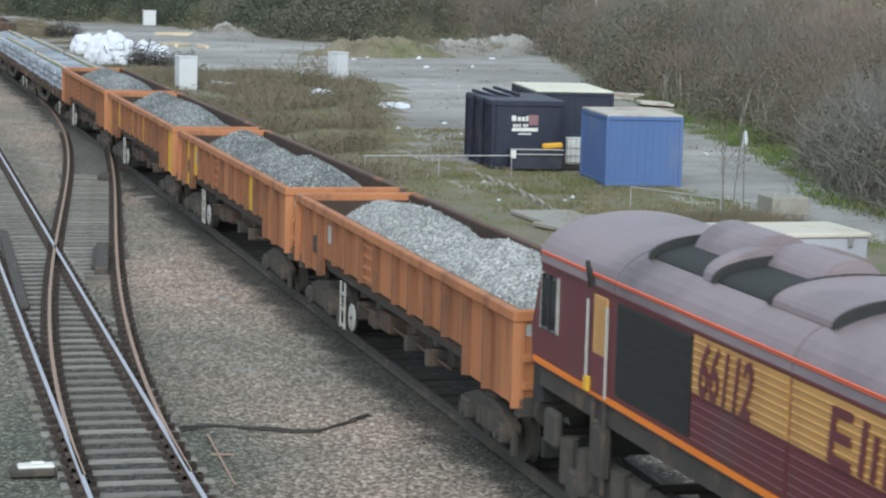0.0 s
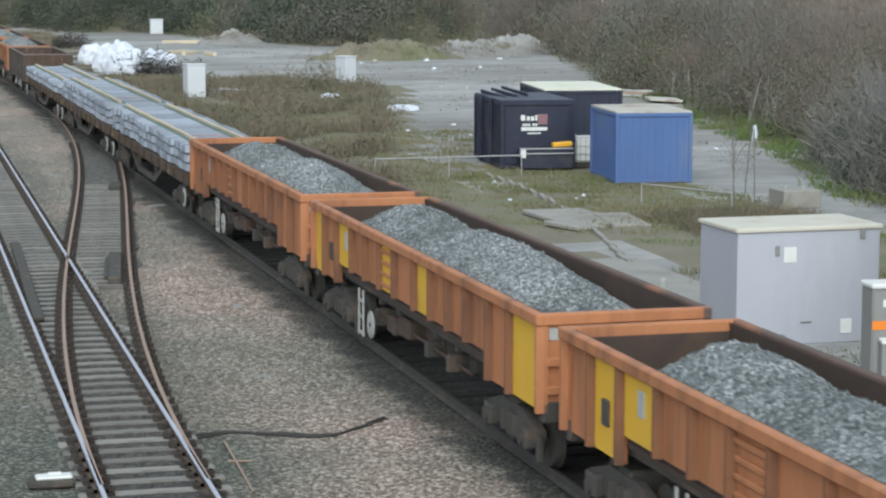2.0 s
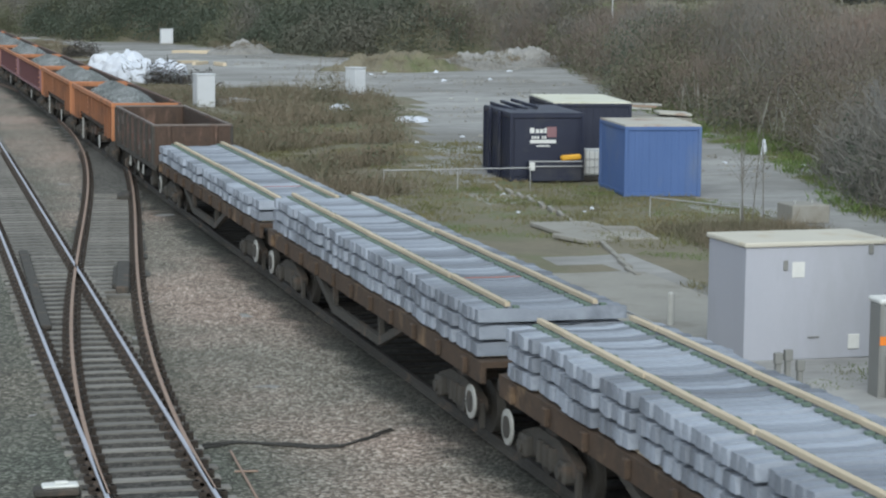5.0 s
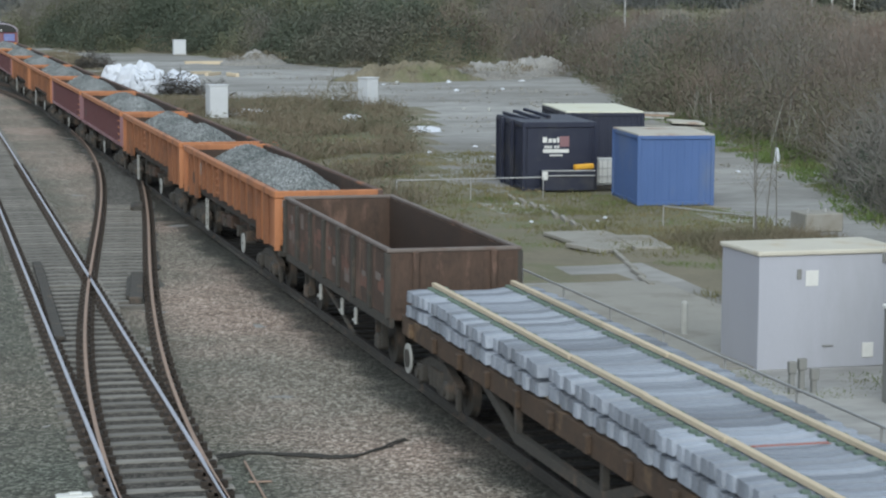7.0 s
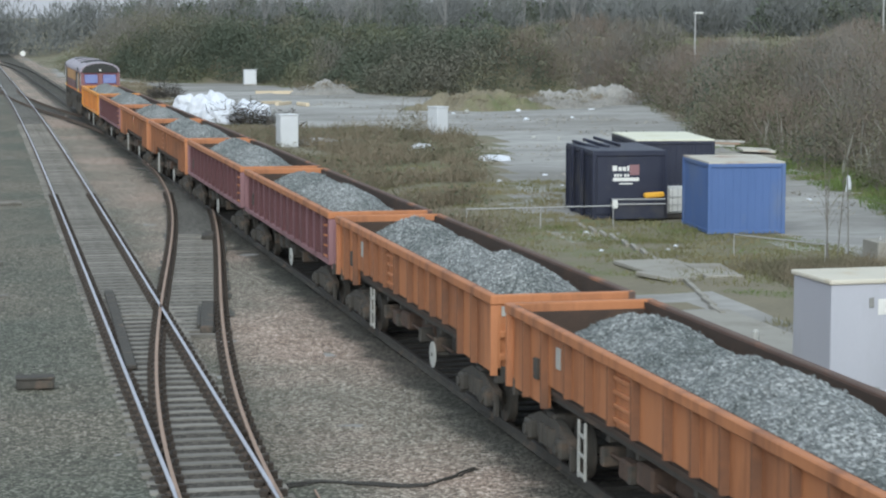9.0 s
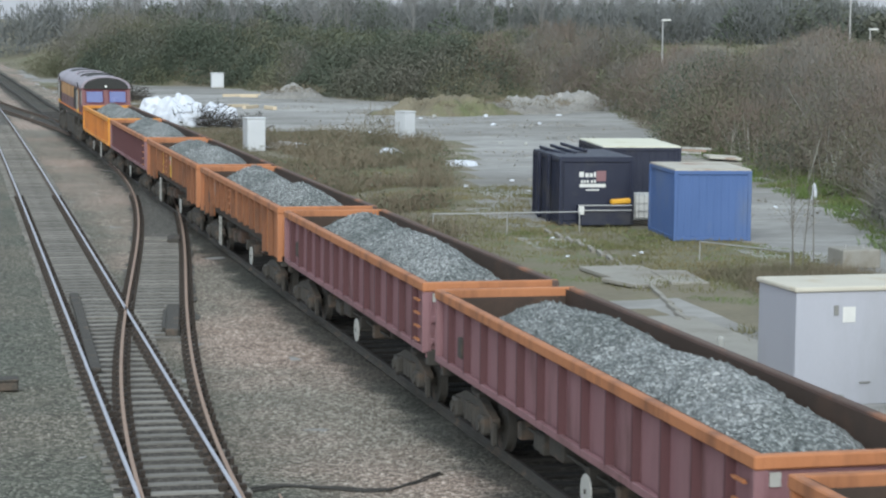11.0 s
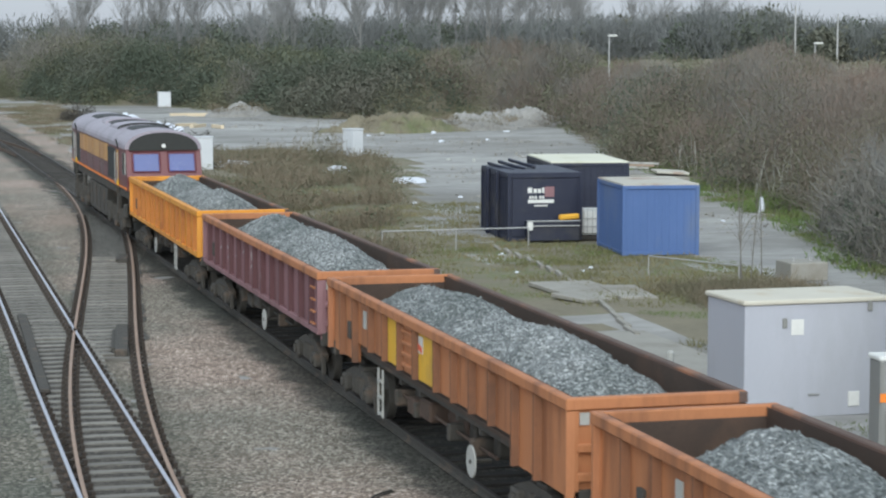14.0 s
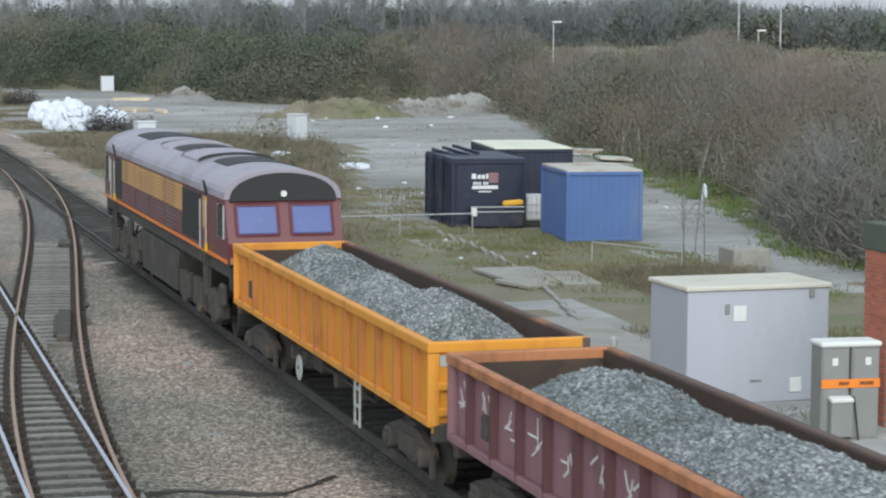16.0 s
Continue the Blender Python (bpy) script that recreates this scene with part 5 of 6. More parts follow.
# ---- yard clutter ----
def tank():
    t = thing("liquid_tank", "white plastic tank in a steel cage", "tank", m=pose(16.15, 76.9, -0.26, 0, 0, -8))
    part("bladder", boxm(0.95, 0.95, 0.95, 0, 0, 0.65, bev=0.08), "white", t)
    for k in range(6):
        for s in (-1, 1):
            bm = B()
            rod(bm, (-0.5 + k * 0.2, s * 0.5, 0.15), (-0.5 + k * 0.2, s * 0.5, 1.16), 0.012, n=5)
            part("cage_bar", bm, "steel", t)
    for z in (0.2, 0.5, 0.8, 1.12):
        bm = B()
        put(bm, 1.02, 0.02, 0.02, 0, -0.51, z)
        put(bm, 0.02, 1.02, 0.02, -0.51, 0, z)
        part("cage_bar", bm, "steel", t)
    part("pallet", boxm(1.1, 1.1, 0.14, 0, 0, 0.07), "under", t)


tank()


def railing(a, b, h=0.95, label="thin galvanised hand rail on posts", posts=3):
    t = thing("hand_rail", label, "railing", "yard railings")
    a, b = Vector(a), Vector(b)
    bm = B()
    rod(bm, a + Vector((0, 0, h)), b + Vector((0, 0, h)), 0.024)
    part("top_bar", bm, "steel", t)
    for k in range(posts):
        p = a.lerp(b, k / (posts - 1))
        bm = B()
        rod(bm, p, p + Vector((0, 0, h)), 0.022)
        part("post", bm, "steel", t)


railing((7.2, 73.4, -0.3), (12.6, 73.6, -0.3), 0.8)
railing((13.4, 63.6, -0.3), (15.0, 60.2, -0.3), 0.75, posts=2)
railing((3.4, 60.5, -0.3), (3.4, 25.0, -0.3), 1.33, posts=13)


def slabs():
    t = thing("concrete_slabs", "broken flat concrete slabs lying on the ground", "slabs", kind="structure")
    for x, y, sx, sy, r in ((10.2, 60.6, 2.0, 3.4, 6), (11.3, 59.7, 1.1, 2.6, -5), (9.6, 58.9, 1.0, 1.6, 20)):
        part("slab", boxm(sx, sy, 0.12, x, y, -0.2, 1.2, 0.8, r, bev=0.02), "concrete", t)


slabs()
ap = B()
put(ap, 4.6, 12.4, 0.1, 6.6, 45.7, -0.26, bev=0.01)
solo("concrete_apron", ap, "concrete", "worn concrete apron behind the hut", "paving", kind="structure")
kb = thing("kerb", "low concrete edging along the scrub", "kerb", kind="structure")
for k in range(16):
    f_ = k / 15
    part("kerb_stone", boxm(0.14, 1.5, 0.2, 0, 0, 0, bev=0.015), "concrete", kb, m=pose(8.6 + 1.1 * math.sin(f_ * 2.4) + 2.2 * f_, 52 + 22 * f_, -0.27, 0, 0, -8 - 4 * math.sin(f_ * 3)))
for x, y, w_, h_, lab in ((17.95, 62.2, 1.25, 0.58, "low grey concrete block with bolts on top"),):
    t = thing("concrete_block", lab, "block", m=pose(x, y, -0.26))
    part("block", boxm(w_, 1.2, h_, 0, 0, h_ / 2, bev=0.03), "concrete", t)
    for k in range(2):
        bm = B()
        rod(bm, (-0.3 + 0.6 * k, 0, h_), (-0.3 + 0.6 * k, 0, h_ + 0.12), 0.05)
        part("bolt", bm, "steel", t)


def crumpled(name, x, y, sx, sy, sz, label, category, seed, material="plastic_sheet", z=-0.26):
    """A crumpled bag or sheet: a bumpy, creased mound resting on the ground."""
    rng = np.random.RandomState(seed)
    bm = B()
    bmesh.ops.create_icosphere(bm, subdivisions=3, radius=1)
    for v in bm.verts:
        c = v.co
        k = 1 + 0.28 * noise.noise(c * 1.7 + Vector((seed, 0, 0))) + 0.14 * noise.noise(c * 5 + Vector((0, seed, 0)))
        v.co = Vector((c.x * sx / 2 * k, c.y * sy / 2 * k, max(c.z, -0.25) * sz * k * 0.8 + sz * 0.2))
    return solo(name, bm, material, label, category, m=pose(x, y, z, 0, 0, rng.uniform(0, 90)))


crumpled("plastic_bag", 14.4, 113.5, 1.9, 1.6, 0.62, "lumpy white plastic bulk bag on the ground", "bag", 3)
crumpled("plastic_sheet", 17.2, 109.0, 1.9, 1.4, 0.28, "flat white plastic sheet on the ground", "sheet", 5)
crumpled("plastic_sheet", 10.5, 124.0, 2.0, 3.0, 0.4, "torn pale sheeting beside the cabinet", "sheet", 8)
rngs = random.Random(11)
for k in range(20):
    crumpled("wrapped_pallet", 6.9 + rngs.uniform(0.2, 5.2), 152 + rngs.uniform(-4, 12), rngs.uniform(1.3, 2.0), rngs.uniform(1.6, 2.6), rngs.uniform(0.9, 1.75), "white shrink-wrapped bundle stacked in the yard", "bundle", 20 + k)
for x, y, r in ((16.9, 98, .2), (23.7, 82.5, .22), (12.6, 66.8, .17), (9.9, 66.2, .13), (11.1, 71.9, .14), (25.2, 74.5, .2), (26.5, 81, .22), (25.3, 80, .16), (13.9, 95, .2), (12.1, 66.1, .1), (16, 92, .15), (30, 150, .4), (27, 160, .3), (34, 152, .3)):
    crumpled("litter", x, y, r * 1.3, r * 1.0, r * 0.45, "scrap of pale plastic litter on the ground", "litter", int(x * 7 + y))
crumpled("plastic_bag", 25.6, 93.0, 0.75, 0.6, 0.55, "white carrier bag caught in grass", "bag", 51)
crumpled("plastic_bag", 25.0, 91.5, 0.5, 0.4, 0.4, "white carrier bag caught in grass", "bag", 52)
crumpled("plastic_bag", 27.0, 86.2, 0.24, 0.24, 0.7, "white plastic scrap hung on a stake", "bag", 53)
crumpled("orange_marker", 7.2, 97.0, 0.5, 0.4, 0.4, "small bright orange-red marker in weeds", "marker", 54, "red_line")


def mound(x, y, sx, sy, sz, label, seed, material, turn=0):
    """A tipped heap: a ragged crest with gullied, stony flanks."""
    nx_, ny_ = int(sx / 0.22), int(sy / 0.22)
    u, v = np.meshgrid(np.linspace(-1, 1, nx_ + 1), np.linspace(-1, 1, ny_ + 1))
    rng = np.random.RandomState(seed)
    r = np.sqrt(u * u + v * v)
    z = sz * np.clip(1 - r, 0, 1) ** 0.75 * (0.75 + 0.3 * wob(u * sx, v * sy, 0.55, seed) + 0.16 * wob(u * sx, v * sy, 1.7, seed + 2)) + rng.uniform(-0.09, 0.09, u.shape) * (r < 0.95)
    V = np.stack([u * sx / 2, v * sy / 2, np.where(r < 1, np.maximum(z, 0), -0.3)], 2).reshape(-1, 3).tolist()
    m = nx_ + 1
    F = [(a * m + b, a * m + b + 1, (a + 1) * m + b + 1, (a + 1) * m + b) for a in range(ny_) for b in range(nx_)]
    ob = new("earth_mound", raw("earth_mound", V, F, material))
    ob.matrix_basis = pose(x, y, -0.3, 0, 0, turn)
    tagged(ob, label, "heap", "heaps in the yard")
    pts = [(x + rng.uniform(-0.4, 0.4) * sx, y + rng.uniform(-0.4, 0.4) * sy, rng.uniform(0.0, 0.4) * sz) for _ in range(26)]
    blades("heap_weeds", pts, (0.9, 0.5), 40, (0.4, 0.04), "dead", "dead weeds and brush on the heap", upright=1, lean=0.8, seed=seed, category="weeds")


HEAPS = ((24.5, 203, 6.5, 5, 1.7, "low grey heap of spoil", 61, "yard", 0), (31, 168, 13, 6.5, 2.0, "heap of brown earth below the bank", 62, "soil", 8),
         (37.5, 172, 11, 7, 1.5, "heap of grey rubble and earth below the bank", 63, "yard", -6), (44, 178, 13, 9, 1.9, "heap of grey rubble and earth below the bank", 64, "yard", 10))
for k, (x, y, l_, turn) in enumerate(((20.6, 205, 4.6, 4), (21.6, 204, 3.6, -3), (17.0, 179, 3.0, 60), (16.3, 181, 2.2, 35), (18.4, 177.5, 2.4, 100))):
    solo("timber_baulk", boxm(l_, 0.32, 0.3, 0, 0, 0.15, bev=0.03), "timber", "pale timber baulk lying in the yard", "timber", "timber baulks", m=pose(x, y, -0.28, 0, 0, turn))
rq = random.Random(31)
for k in range(11):
    x, y = rq.choice(((31, 165), (37, 168), (42, 172), (18, 140), (22, 128)))
    crumpled("litter", x + rq.uniform(-5, 5), y + rq.uniform(-5, 3), rq.uniform(0.25, 0.6), rq.uniform(0.2, 0.4), rq.uniform(0.1, 0.22), "scrap of pale plastic litter on the ground", "litter", 200 + k, rq.choice(("plastic_sheet", "dull_white", "concrete")), -0.2)
t = thing("track_sign", "small white lineside sign on a post", "sign", m=pose(1.4, 335, -0.26))
bm = B()
rod(bm, (0, 0, 0), (0, 0, 1.3), 0.05)
part("post", bm, "grey_box", t)
bm = B()
rod(bm, (0, -0.04, 1.55), (0, 0.0, 1.55), 0.42, n=20)
part("plate", bm, "white", t, "round white plate")


def trailer():
    t = thing("trailer", "rusty flat trailer frame with loose gear on it", "trailer", m=pose(21.6, 87.5, 0.0, 0, 0, -12))
    part("bed", boxm(4.6, 2.0, 0.18, 0, 0, 1.35, 0, 2, bev=0.02), "concrete", t)
    part("tail", boxm(1.4, 1.8, 0.1, 1.6, 0, 1.52, 0, 3, bev=0.02), "flat_roof", t)
    for k in range(3):
        part("bar", boxm(1.6, 0.08, 0.08, -0.2 + 0.3 * k, -0.6 + 0.5 * k, 1.75 + 0.06 * k, 0, 2, 4 * k), "rail_rust" if k % 2 else "dull_white", t)
    for x in (-1.6, 0.2, 1.7):
        part("leg", boxm(0.14, 1.6, 1.62, x, 0, 0.53, bev=0.02), "under", t)
    bm = B()
    rod(bm, (-1.5, -0.9, 1.8), (-1.5, 0.9, 1.8), 0.42, n=18)
    part("drum", bm, "rust", t)


trailer()
t = thing("bollard", "short white post beside the hut", "post", m=pose(6.46, 43.7, -0.26))
bm = B()
rod(bm, (0, 0, 0), (0, 0, 0.72), 0.075, n=12)
part("post", bm, "dull_white", t)
bm = B()
rod(bm, (0, 0, 0.72), (0, 0, 0.77), 0.075, 0.04, n=12)
part("cap", bm, "dull_white", t)
for x, h_ in ((6.0, 0.55), (6.2, 0.6), (6.45, 0.4)):
    t = thing("cable_post", "small dark grey cable post by the hut", "post", "cable posts", m=pose(x, 36.97, -0.26))
    part("post", boxm(0.1, 0.1, h_, 0, 0, h_ / 2, bev=0.01), "grey_box", t)
    part("box", boxm(0.16, 0.12, 0.22, 0, -0.02, h_ - 0.05, bev=0.015), "grey_box", t)
rs = random.Random(8)
for x, y, h_ in ((15.2, 60.4, 3.6), (15.45, 60.4, 3.0), (16.1, 61.0, 3.8), (15.8, 62.0, 2.6)):
    t = thing("sapling", "thin leafless sapling in rough grass", "sapling", "saplings", m=pose(x, y, -0.26))
    bm = B()
    tip = Vector((rs.uniform(-0.25, 0.25), rs.uniform(-0.2, 0.2), h_))
    rod(bm, (0, 0, -0.1), tip, 0.024, 0.006, n=5)
    part("stem", bm, "bark", t)
    for k in range(10):
        p = tip * rs.uniform(0.3, 0.95)
        bm = B()
        rod(bm, p, p + Vector((rs.uniform(-0.4, 0.4), rs.uniform(-0.3, 0.3), rs.uniform(0.3, 0.7))), 0.009, 0.004, n=3)
        part("twig", bm, "bark", t)
# cable trunking and lineside boxes on the left
bm = B()
put(bm, 0.75, 0.42, 0.2, 0, 0, 0.1, bev=0.03)
put(bm, 0.78, 0.46, 0.05, 0, 0, 0.22, bev=0.015)
solo("junction_box", bm, "under", "dark low lineside junction box on the ballast", "box", m=pose(-8.8, 43.9, -0.22))
for x, y, l_ in ((-9.6, 66, 1.5), (-9.9, 80, 1.2), (-9.4, 58, 1.0), (-8.0, 87, 0.9)):
    bm = B()
    put(bm, l_, 0.3, 0.1, 0, 0, 0.05, bev=0.02)
    solo("trough_lid", bm, "sleeper_old", "flat dark concrete trough lid on the ballast", "lid", "trough lids", m=pose(x, y, -0.215, 0, 0, 5))
t = thing("point_fitting", "white-topped track fitting beside the rail", "track fitting", m=pose(-7.8, 30.9, -0.2))
part("base", boxm(0.66, 0.3, 0.12, -0.02, 0, 0.06, bev=0.03), "under", t)
part("cover", boxm(0.52, 0.26, 0.05, 0.03, 0, 0.145, bev=0.02), "white", t, "white cover plate")
part("knob", boxm(0.2, 0.1, 0.04, 0.05, 0, 0.185, bev=0.015), "white", t)
t = thing("point_fitting", "pale low track cover beside the rail", "track fitting", m=pose(-8.1, 28.6, -0.2))
part("cover", boxm(0.6, 0.5, 0.16, 0, 0, 0.08, bev=0.05), "dull_white", t)


def cable(points, r, label, material="cable"):
    cu = bpy.data.curves.new("cable", "CURVE")
    cu.dimensions, cu.bevel_depth, cu.bevel_resolution = "3D", r, 2
    sp = cu.splines.new("POLY")
    sp.points.add(len(points) - 1)
    for p, q in zip(sp.points, points):
        p.co = (*q, 1)
    ob = new("cable", cu)
    dg = bpy.context.evaluated_depsgraph_get()
    me = bpy.data.meshes.new_from_object(ob.evaluated_get(dg))
    bpy.data.objects.remove(ob)
    me.materials.clear()
    me.materials.append(M[material])
    return tagged(new("cable", me), label, "cable")


rc = random.Random(4)
lay_x, lay_y = (-5.4, -5.07, -4.67, -4.0, -3.5, -3.15, -2.6, -2.05), (33.5, 33.66, 33.8, 33.58, 33.3, 33.22, 33.6, 34.2)
for d in (0.0, 0.15):
    cable([(u, float(np.interp(u, lay_x, lay_y)) + d * math.sin(u * 2.1) + rc.uniform(-0.03, 0.03), -0.19) for u in np.linspace(-5.4, -2.05, 36)], 0.02, "black cable lying across the ballast")
cable([(-4.92 - 0.018 * k, 33.16 - k * 0.38, -0.18) for k in range(10)], 0.02, "thin pale-worn cable along the ballast", "rail_rust")
cable([(-5.1 + 0.07 * k, 31.75 - 0.01 * k, -0.18) for k in range(6)], 0.016, "thin pale-worn cable along the ballast", "rail_rust")


# ---- lamp posts on the road beyond the bank ----
def lamp_post(x, y, top, label="tall pale street lamp beyond the bank", head=True):
    z0 = float(height(x, y))
    t = thing("street_lamp", label, "street lamp", "street lamps", m=pose(x, y, z0))
    h = top - z0
    bm = B()
    rod(bm, (0, 0, -0.3), (0, 0, h), 0.1, 0.06)
    part("pole", bm, "steel", t)
    if head:
        part("lantern", boxm(0.75, 0.4, 0.16, 0.3, 0, h, bev=0.04), "white", t, "pale lantern head")


# ---- vegetation ----
def blades(name, pts, size, count, blade, material, label, flat=0.5, upright=0.0, seed=1, lean=0.35, category="scrub"):
    """Many small leaves or stalks in clumps round the given places. size: clump half width and height; blade: length and width of a piece."""
    rng = np.random.RandomState(seed)
    P = np.repeat(np.asarray(pts, float), count, 0)
    n = len(P)
    sc = np.repeat(rng.uniform(0.6, 1.35, len(pts)), count)[:, None]
    d = rng.normal(size=(n, 3))
    d /= np.linalg.norm(d, axis=1)[:, None]
    r = rng.uniform(0, 1, (n, 1)) ** 0.45
    c = d * r
    c[:, 2] = np.abs(c[:, 2])
    c = c * np.array([size[0], size[0], size[1]]) * sc
    c[:, 2] *= 1 + 0.35 * np.sin(c[:, 0] * 3 + P[:, 0]) * np.cos(c[:, 1] * 3 + P[:, 1])
    base = P + c
    if upright:
        up = np.stack([rng.normal(0, lean, n), rng.normal(0, lean, n), np.ones(n)], 1)
        base[:, 2] = P[:, 2] + np.abs(c[:, 2]) * 0.35
    else:
        up = rng.normal(size=(n, 3))
        up[:, 2] = np.abs(up[:, 2]) * flat + 0.1
    up /= np.linalg.norm(up, axis=1)[:, None]
    sd = np.cross(up, rng.normal(size=(n, 3)))
    sd /= np.linalg.norm(sd, axis=1)[:, None]
    ln = blade[0] * rng.uniform(0.5, 1.4, (n, 1)) * sc
    w = blade[1] * rng.uniform(0.6, 1.4, (n, 1))
    a, b, e = base - sd * w / 2, base + sd * w / 2, base + up * ln
    mid = base + up * ln * 0.5
    V = np.stack([base - sd * w * 0.25, mid - sd * w / 2, e, mid + sd * w / 2], 1).reshape(-1, 3)
    me = bpy.data.meshes.new(name)
    me.vertices.add(4 * n)
    me.vertices.foreach_set("co", V.astype(np.float32).ravel())
    me.loops.add(4 * n)
    me.loops.foreach_set("vertex_index", np.arange(4 * n, dtype=np.int32))
    me.polygons.add(n)
    me.polygons.foreach_set("loop_start", np.arange(0, 4 * n, 4, dtype=np.int32))
    me.update(calc_edges=True)
    me.materials.append(M[material])
    return tagged(new(name, me), label, category, kind="stuff")


def scatter(n, box, test, seed):
    rng = np.random.RandomState(seed)
    x, y = rng.uniform(box[0], box[1], n), rng.uniform(box[2], box[3], n)
    k = test(x, y, rng)
    x, y = x[k], y[k]
    return np.stack([x, y, height(x, y) - 0.05], 1)


LAMPS = ((0.3402, 190.0, 7.36, True), (0.4329, 190.0, 6.75, True), (0.424, 186.0, 9.9, False), (0.4428, 186.0, 9.2, False))


def on_bank(lo, hi, patch=0.0, freq=0.1, k=0.0):
    return lambda x, y, rng: (beyond(x, y) > lo) & (beyond(x, y) < hi) & (wob(x, y, freq, k) > patch) & ((x + 10.5) / np.maximum(y, 1) < 0.62)


def patchy(lo, hi, a0, a1, patch, freq, k):
    return lambda x, y, rng: (beyond(x, y) > lo) & (beyond(x, y) < hi) & (wob(x, y, freq, k) > patch) & (np.arctan2(x + 10.5, y) > a0) & (np.arctan2(x + 10.5, y) < a1)


# how high the scrub stands against what lies behind it: bearing and slope of its top, seen from the bridge
FRONT_TOP = ((-0.1, 0.004), (0.08, 0.003), (0.15, 0.0), (0.21, -0.004), (0.26, -0.006), (0.29, 0.0), (0.325, -0.002), (0.334, -0.013), (0.36, -0.012), (0.386, -0.014), (0.4, -0.008),
             (0.418, -0.002), (0.436, -0.012), (0.46, -0.014), (0.6, -0.012))
BACK_TOP = ((-0.1, 0.006), (0.1, 0.007), (0.2, 0.009), (0.3, 0.008), (0.36, 0.009), (0.39, 0.011), (0.416, 0.013), (0.43, 0.006), (0.45, 0.007), (0.6, 0.005))


def shrubs(name, places, tops, most, pieces, blade, material, label, seed, upright=0.6, slim=0.75):
    """Rounded shrubs, each a lumpy shell of leaves or twigs, none higher than the line of tops."""
    rng = np.random.RandomState(seed)
    V = []
    az_t, el_t = [q[0] for q in tops], [q[1] for q in tops]
    for x, y in places:
        z0 = float(height(x, y))
        az, dist = math.atan2(x + 10.47, y), math.hypot(x + 10.47, y)
        room = 7.25 + np.interp(az, az_t, el_t) * dist - z0
        h = min(room, most * (0.45 + 0.08 * max(0.0, float(beyond(x, y))))) * rng.uniform(0.7, 1.0)
        if h < 0.7:
            continue
        r = h * slim * rng.uniform(0.8, 1.25)
        fine = min(1.1, max(0.5, dist / 175))
        n = int(pieces * (0.35 + r * h / 12) / fine)
        d = rng.normal(size=(n, 3))
        d[:, 2] = np.abs(d[:, 2]) * 1.1
        d[:, 1] -= 0.45  # the side away from the yard is thinner
        d /= np.linalg.norm(d, axis=1)[:, None]
        ph = rng.uniform(0, 6.3, 3)
        lump = 1 + 0.2 * np.sin(d[:, 0] * 5 + ph[0]) * np.cos(d[:, 2] * 6 + ph[1]) + 0.12 * np.sin(d[:, 1] * 11 + d[:, 0] * 9 + ph[2])
        p = d * (lump * rng.uniform(0.55, 1.0, n) ** 0.6)[:, None] * np.array([r, r, h]) + np.array([x, y, z0 - 0.1])
        up = rng.normal(size=(n, 3)) * 0.75 + d * 0.5 + np.array([0, 0, upright])
        up /= np.linalg.norm(up, axis=1)[:, None]
        sd = np.cross(up, rng.normal(size=(n, 3)))
        sd /= np.linalg.norm(sd, axis=1)[:, None]
        ln = (blade[0] * fine * rng.uniform(0.5, 1.3, n))[:, None]
        w = (blade[1] * fine * rng.uniform(0.6, 1.4, n))[:, None]
        m = p + up * ln * 0.5
        V.append(np.stack([p - sd * w * 0.25, m - sd * w / 2, p + up * ln, m + sd * w / 2], 1).reshape(-1, 3))
    V = np.concatenate(V)
    n = len(V) // 4
    me = bpy.data.meshes.new(name)
    me.vertices.add(4 * n)
    me.vertices.foreach_set("co", V.astype(np.float32).ravel())
    me.loops.add(4 * n)
    me.loops.foreach_set("vertex_index", np.arange(4 * n, dtype=np.int32))
    me.polygons.add(n)
    me.polygons.foreach_set("loop_start", np.arange(0, 4 * n, 4, dtype=np.int32))
    me.update(calc_edges=True)
    me.materials.append(M[material])
    return tagged(new(name, me), label, "shrubs", kind="stuff")


def bank_places(n, lo, hi, near, far, seed):
    """Scattered places on the bank, with their bearing."""
    rng = np.random.RandomState(seed)
    az, dist = rng.uniform(-0.07, 0.6, n), near + (far - near) * rng.uniform(0, 1, n) ** 0.8
    x, y = -10.47 + dist * np.sin(az), dist * np.cos(az)
    d = beyond(x, y)
    k = (d > lo) & (d < hi)
    return x[k], y[k], az[k], rng.uniform(0, 1, k.sum())


fx, fy, fa, fu = bank_places(3600, 0.3, 48, 60, 290, 101)
deep = beyond(fx, fy)
keep = (deep < 13) | (fu < 0.3)
fx, fy, fa, deep = fx[keep], fy[keep], fa[keep], deep[keep]
fu = np.random.RandomState(104).uniform(0, 1, len(fx))
mass = wob(fx, fy, 0.12, 4)  # the kinds grow in patches
dark = ((fa < 0.18) & (mass + fu > 1.0)) | ((fa >= 0.18) & (fa < 0.3) & (mass + fu > 0.5)) | ((fa >= 0.3) & (mass + 0.7 * fu > 0.75))
red = ~dark & (((fa > 0.325) & (fu < 0.33)) | ((fa > 0.26) & (fa <= 0.325) & (fu < 0.3)))
green = ~dark & ~red & ((fu < 0.6) | (deep < 2.5))
grey = ~dark & ~red & ~green
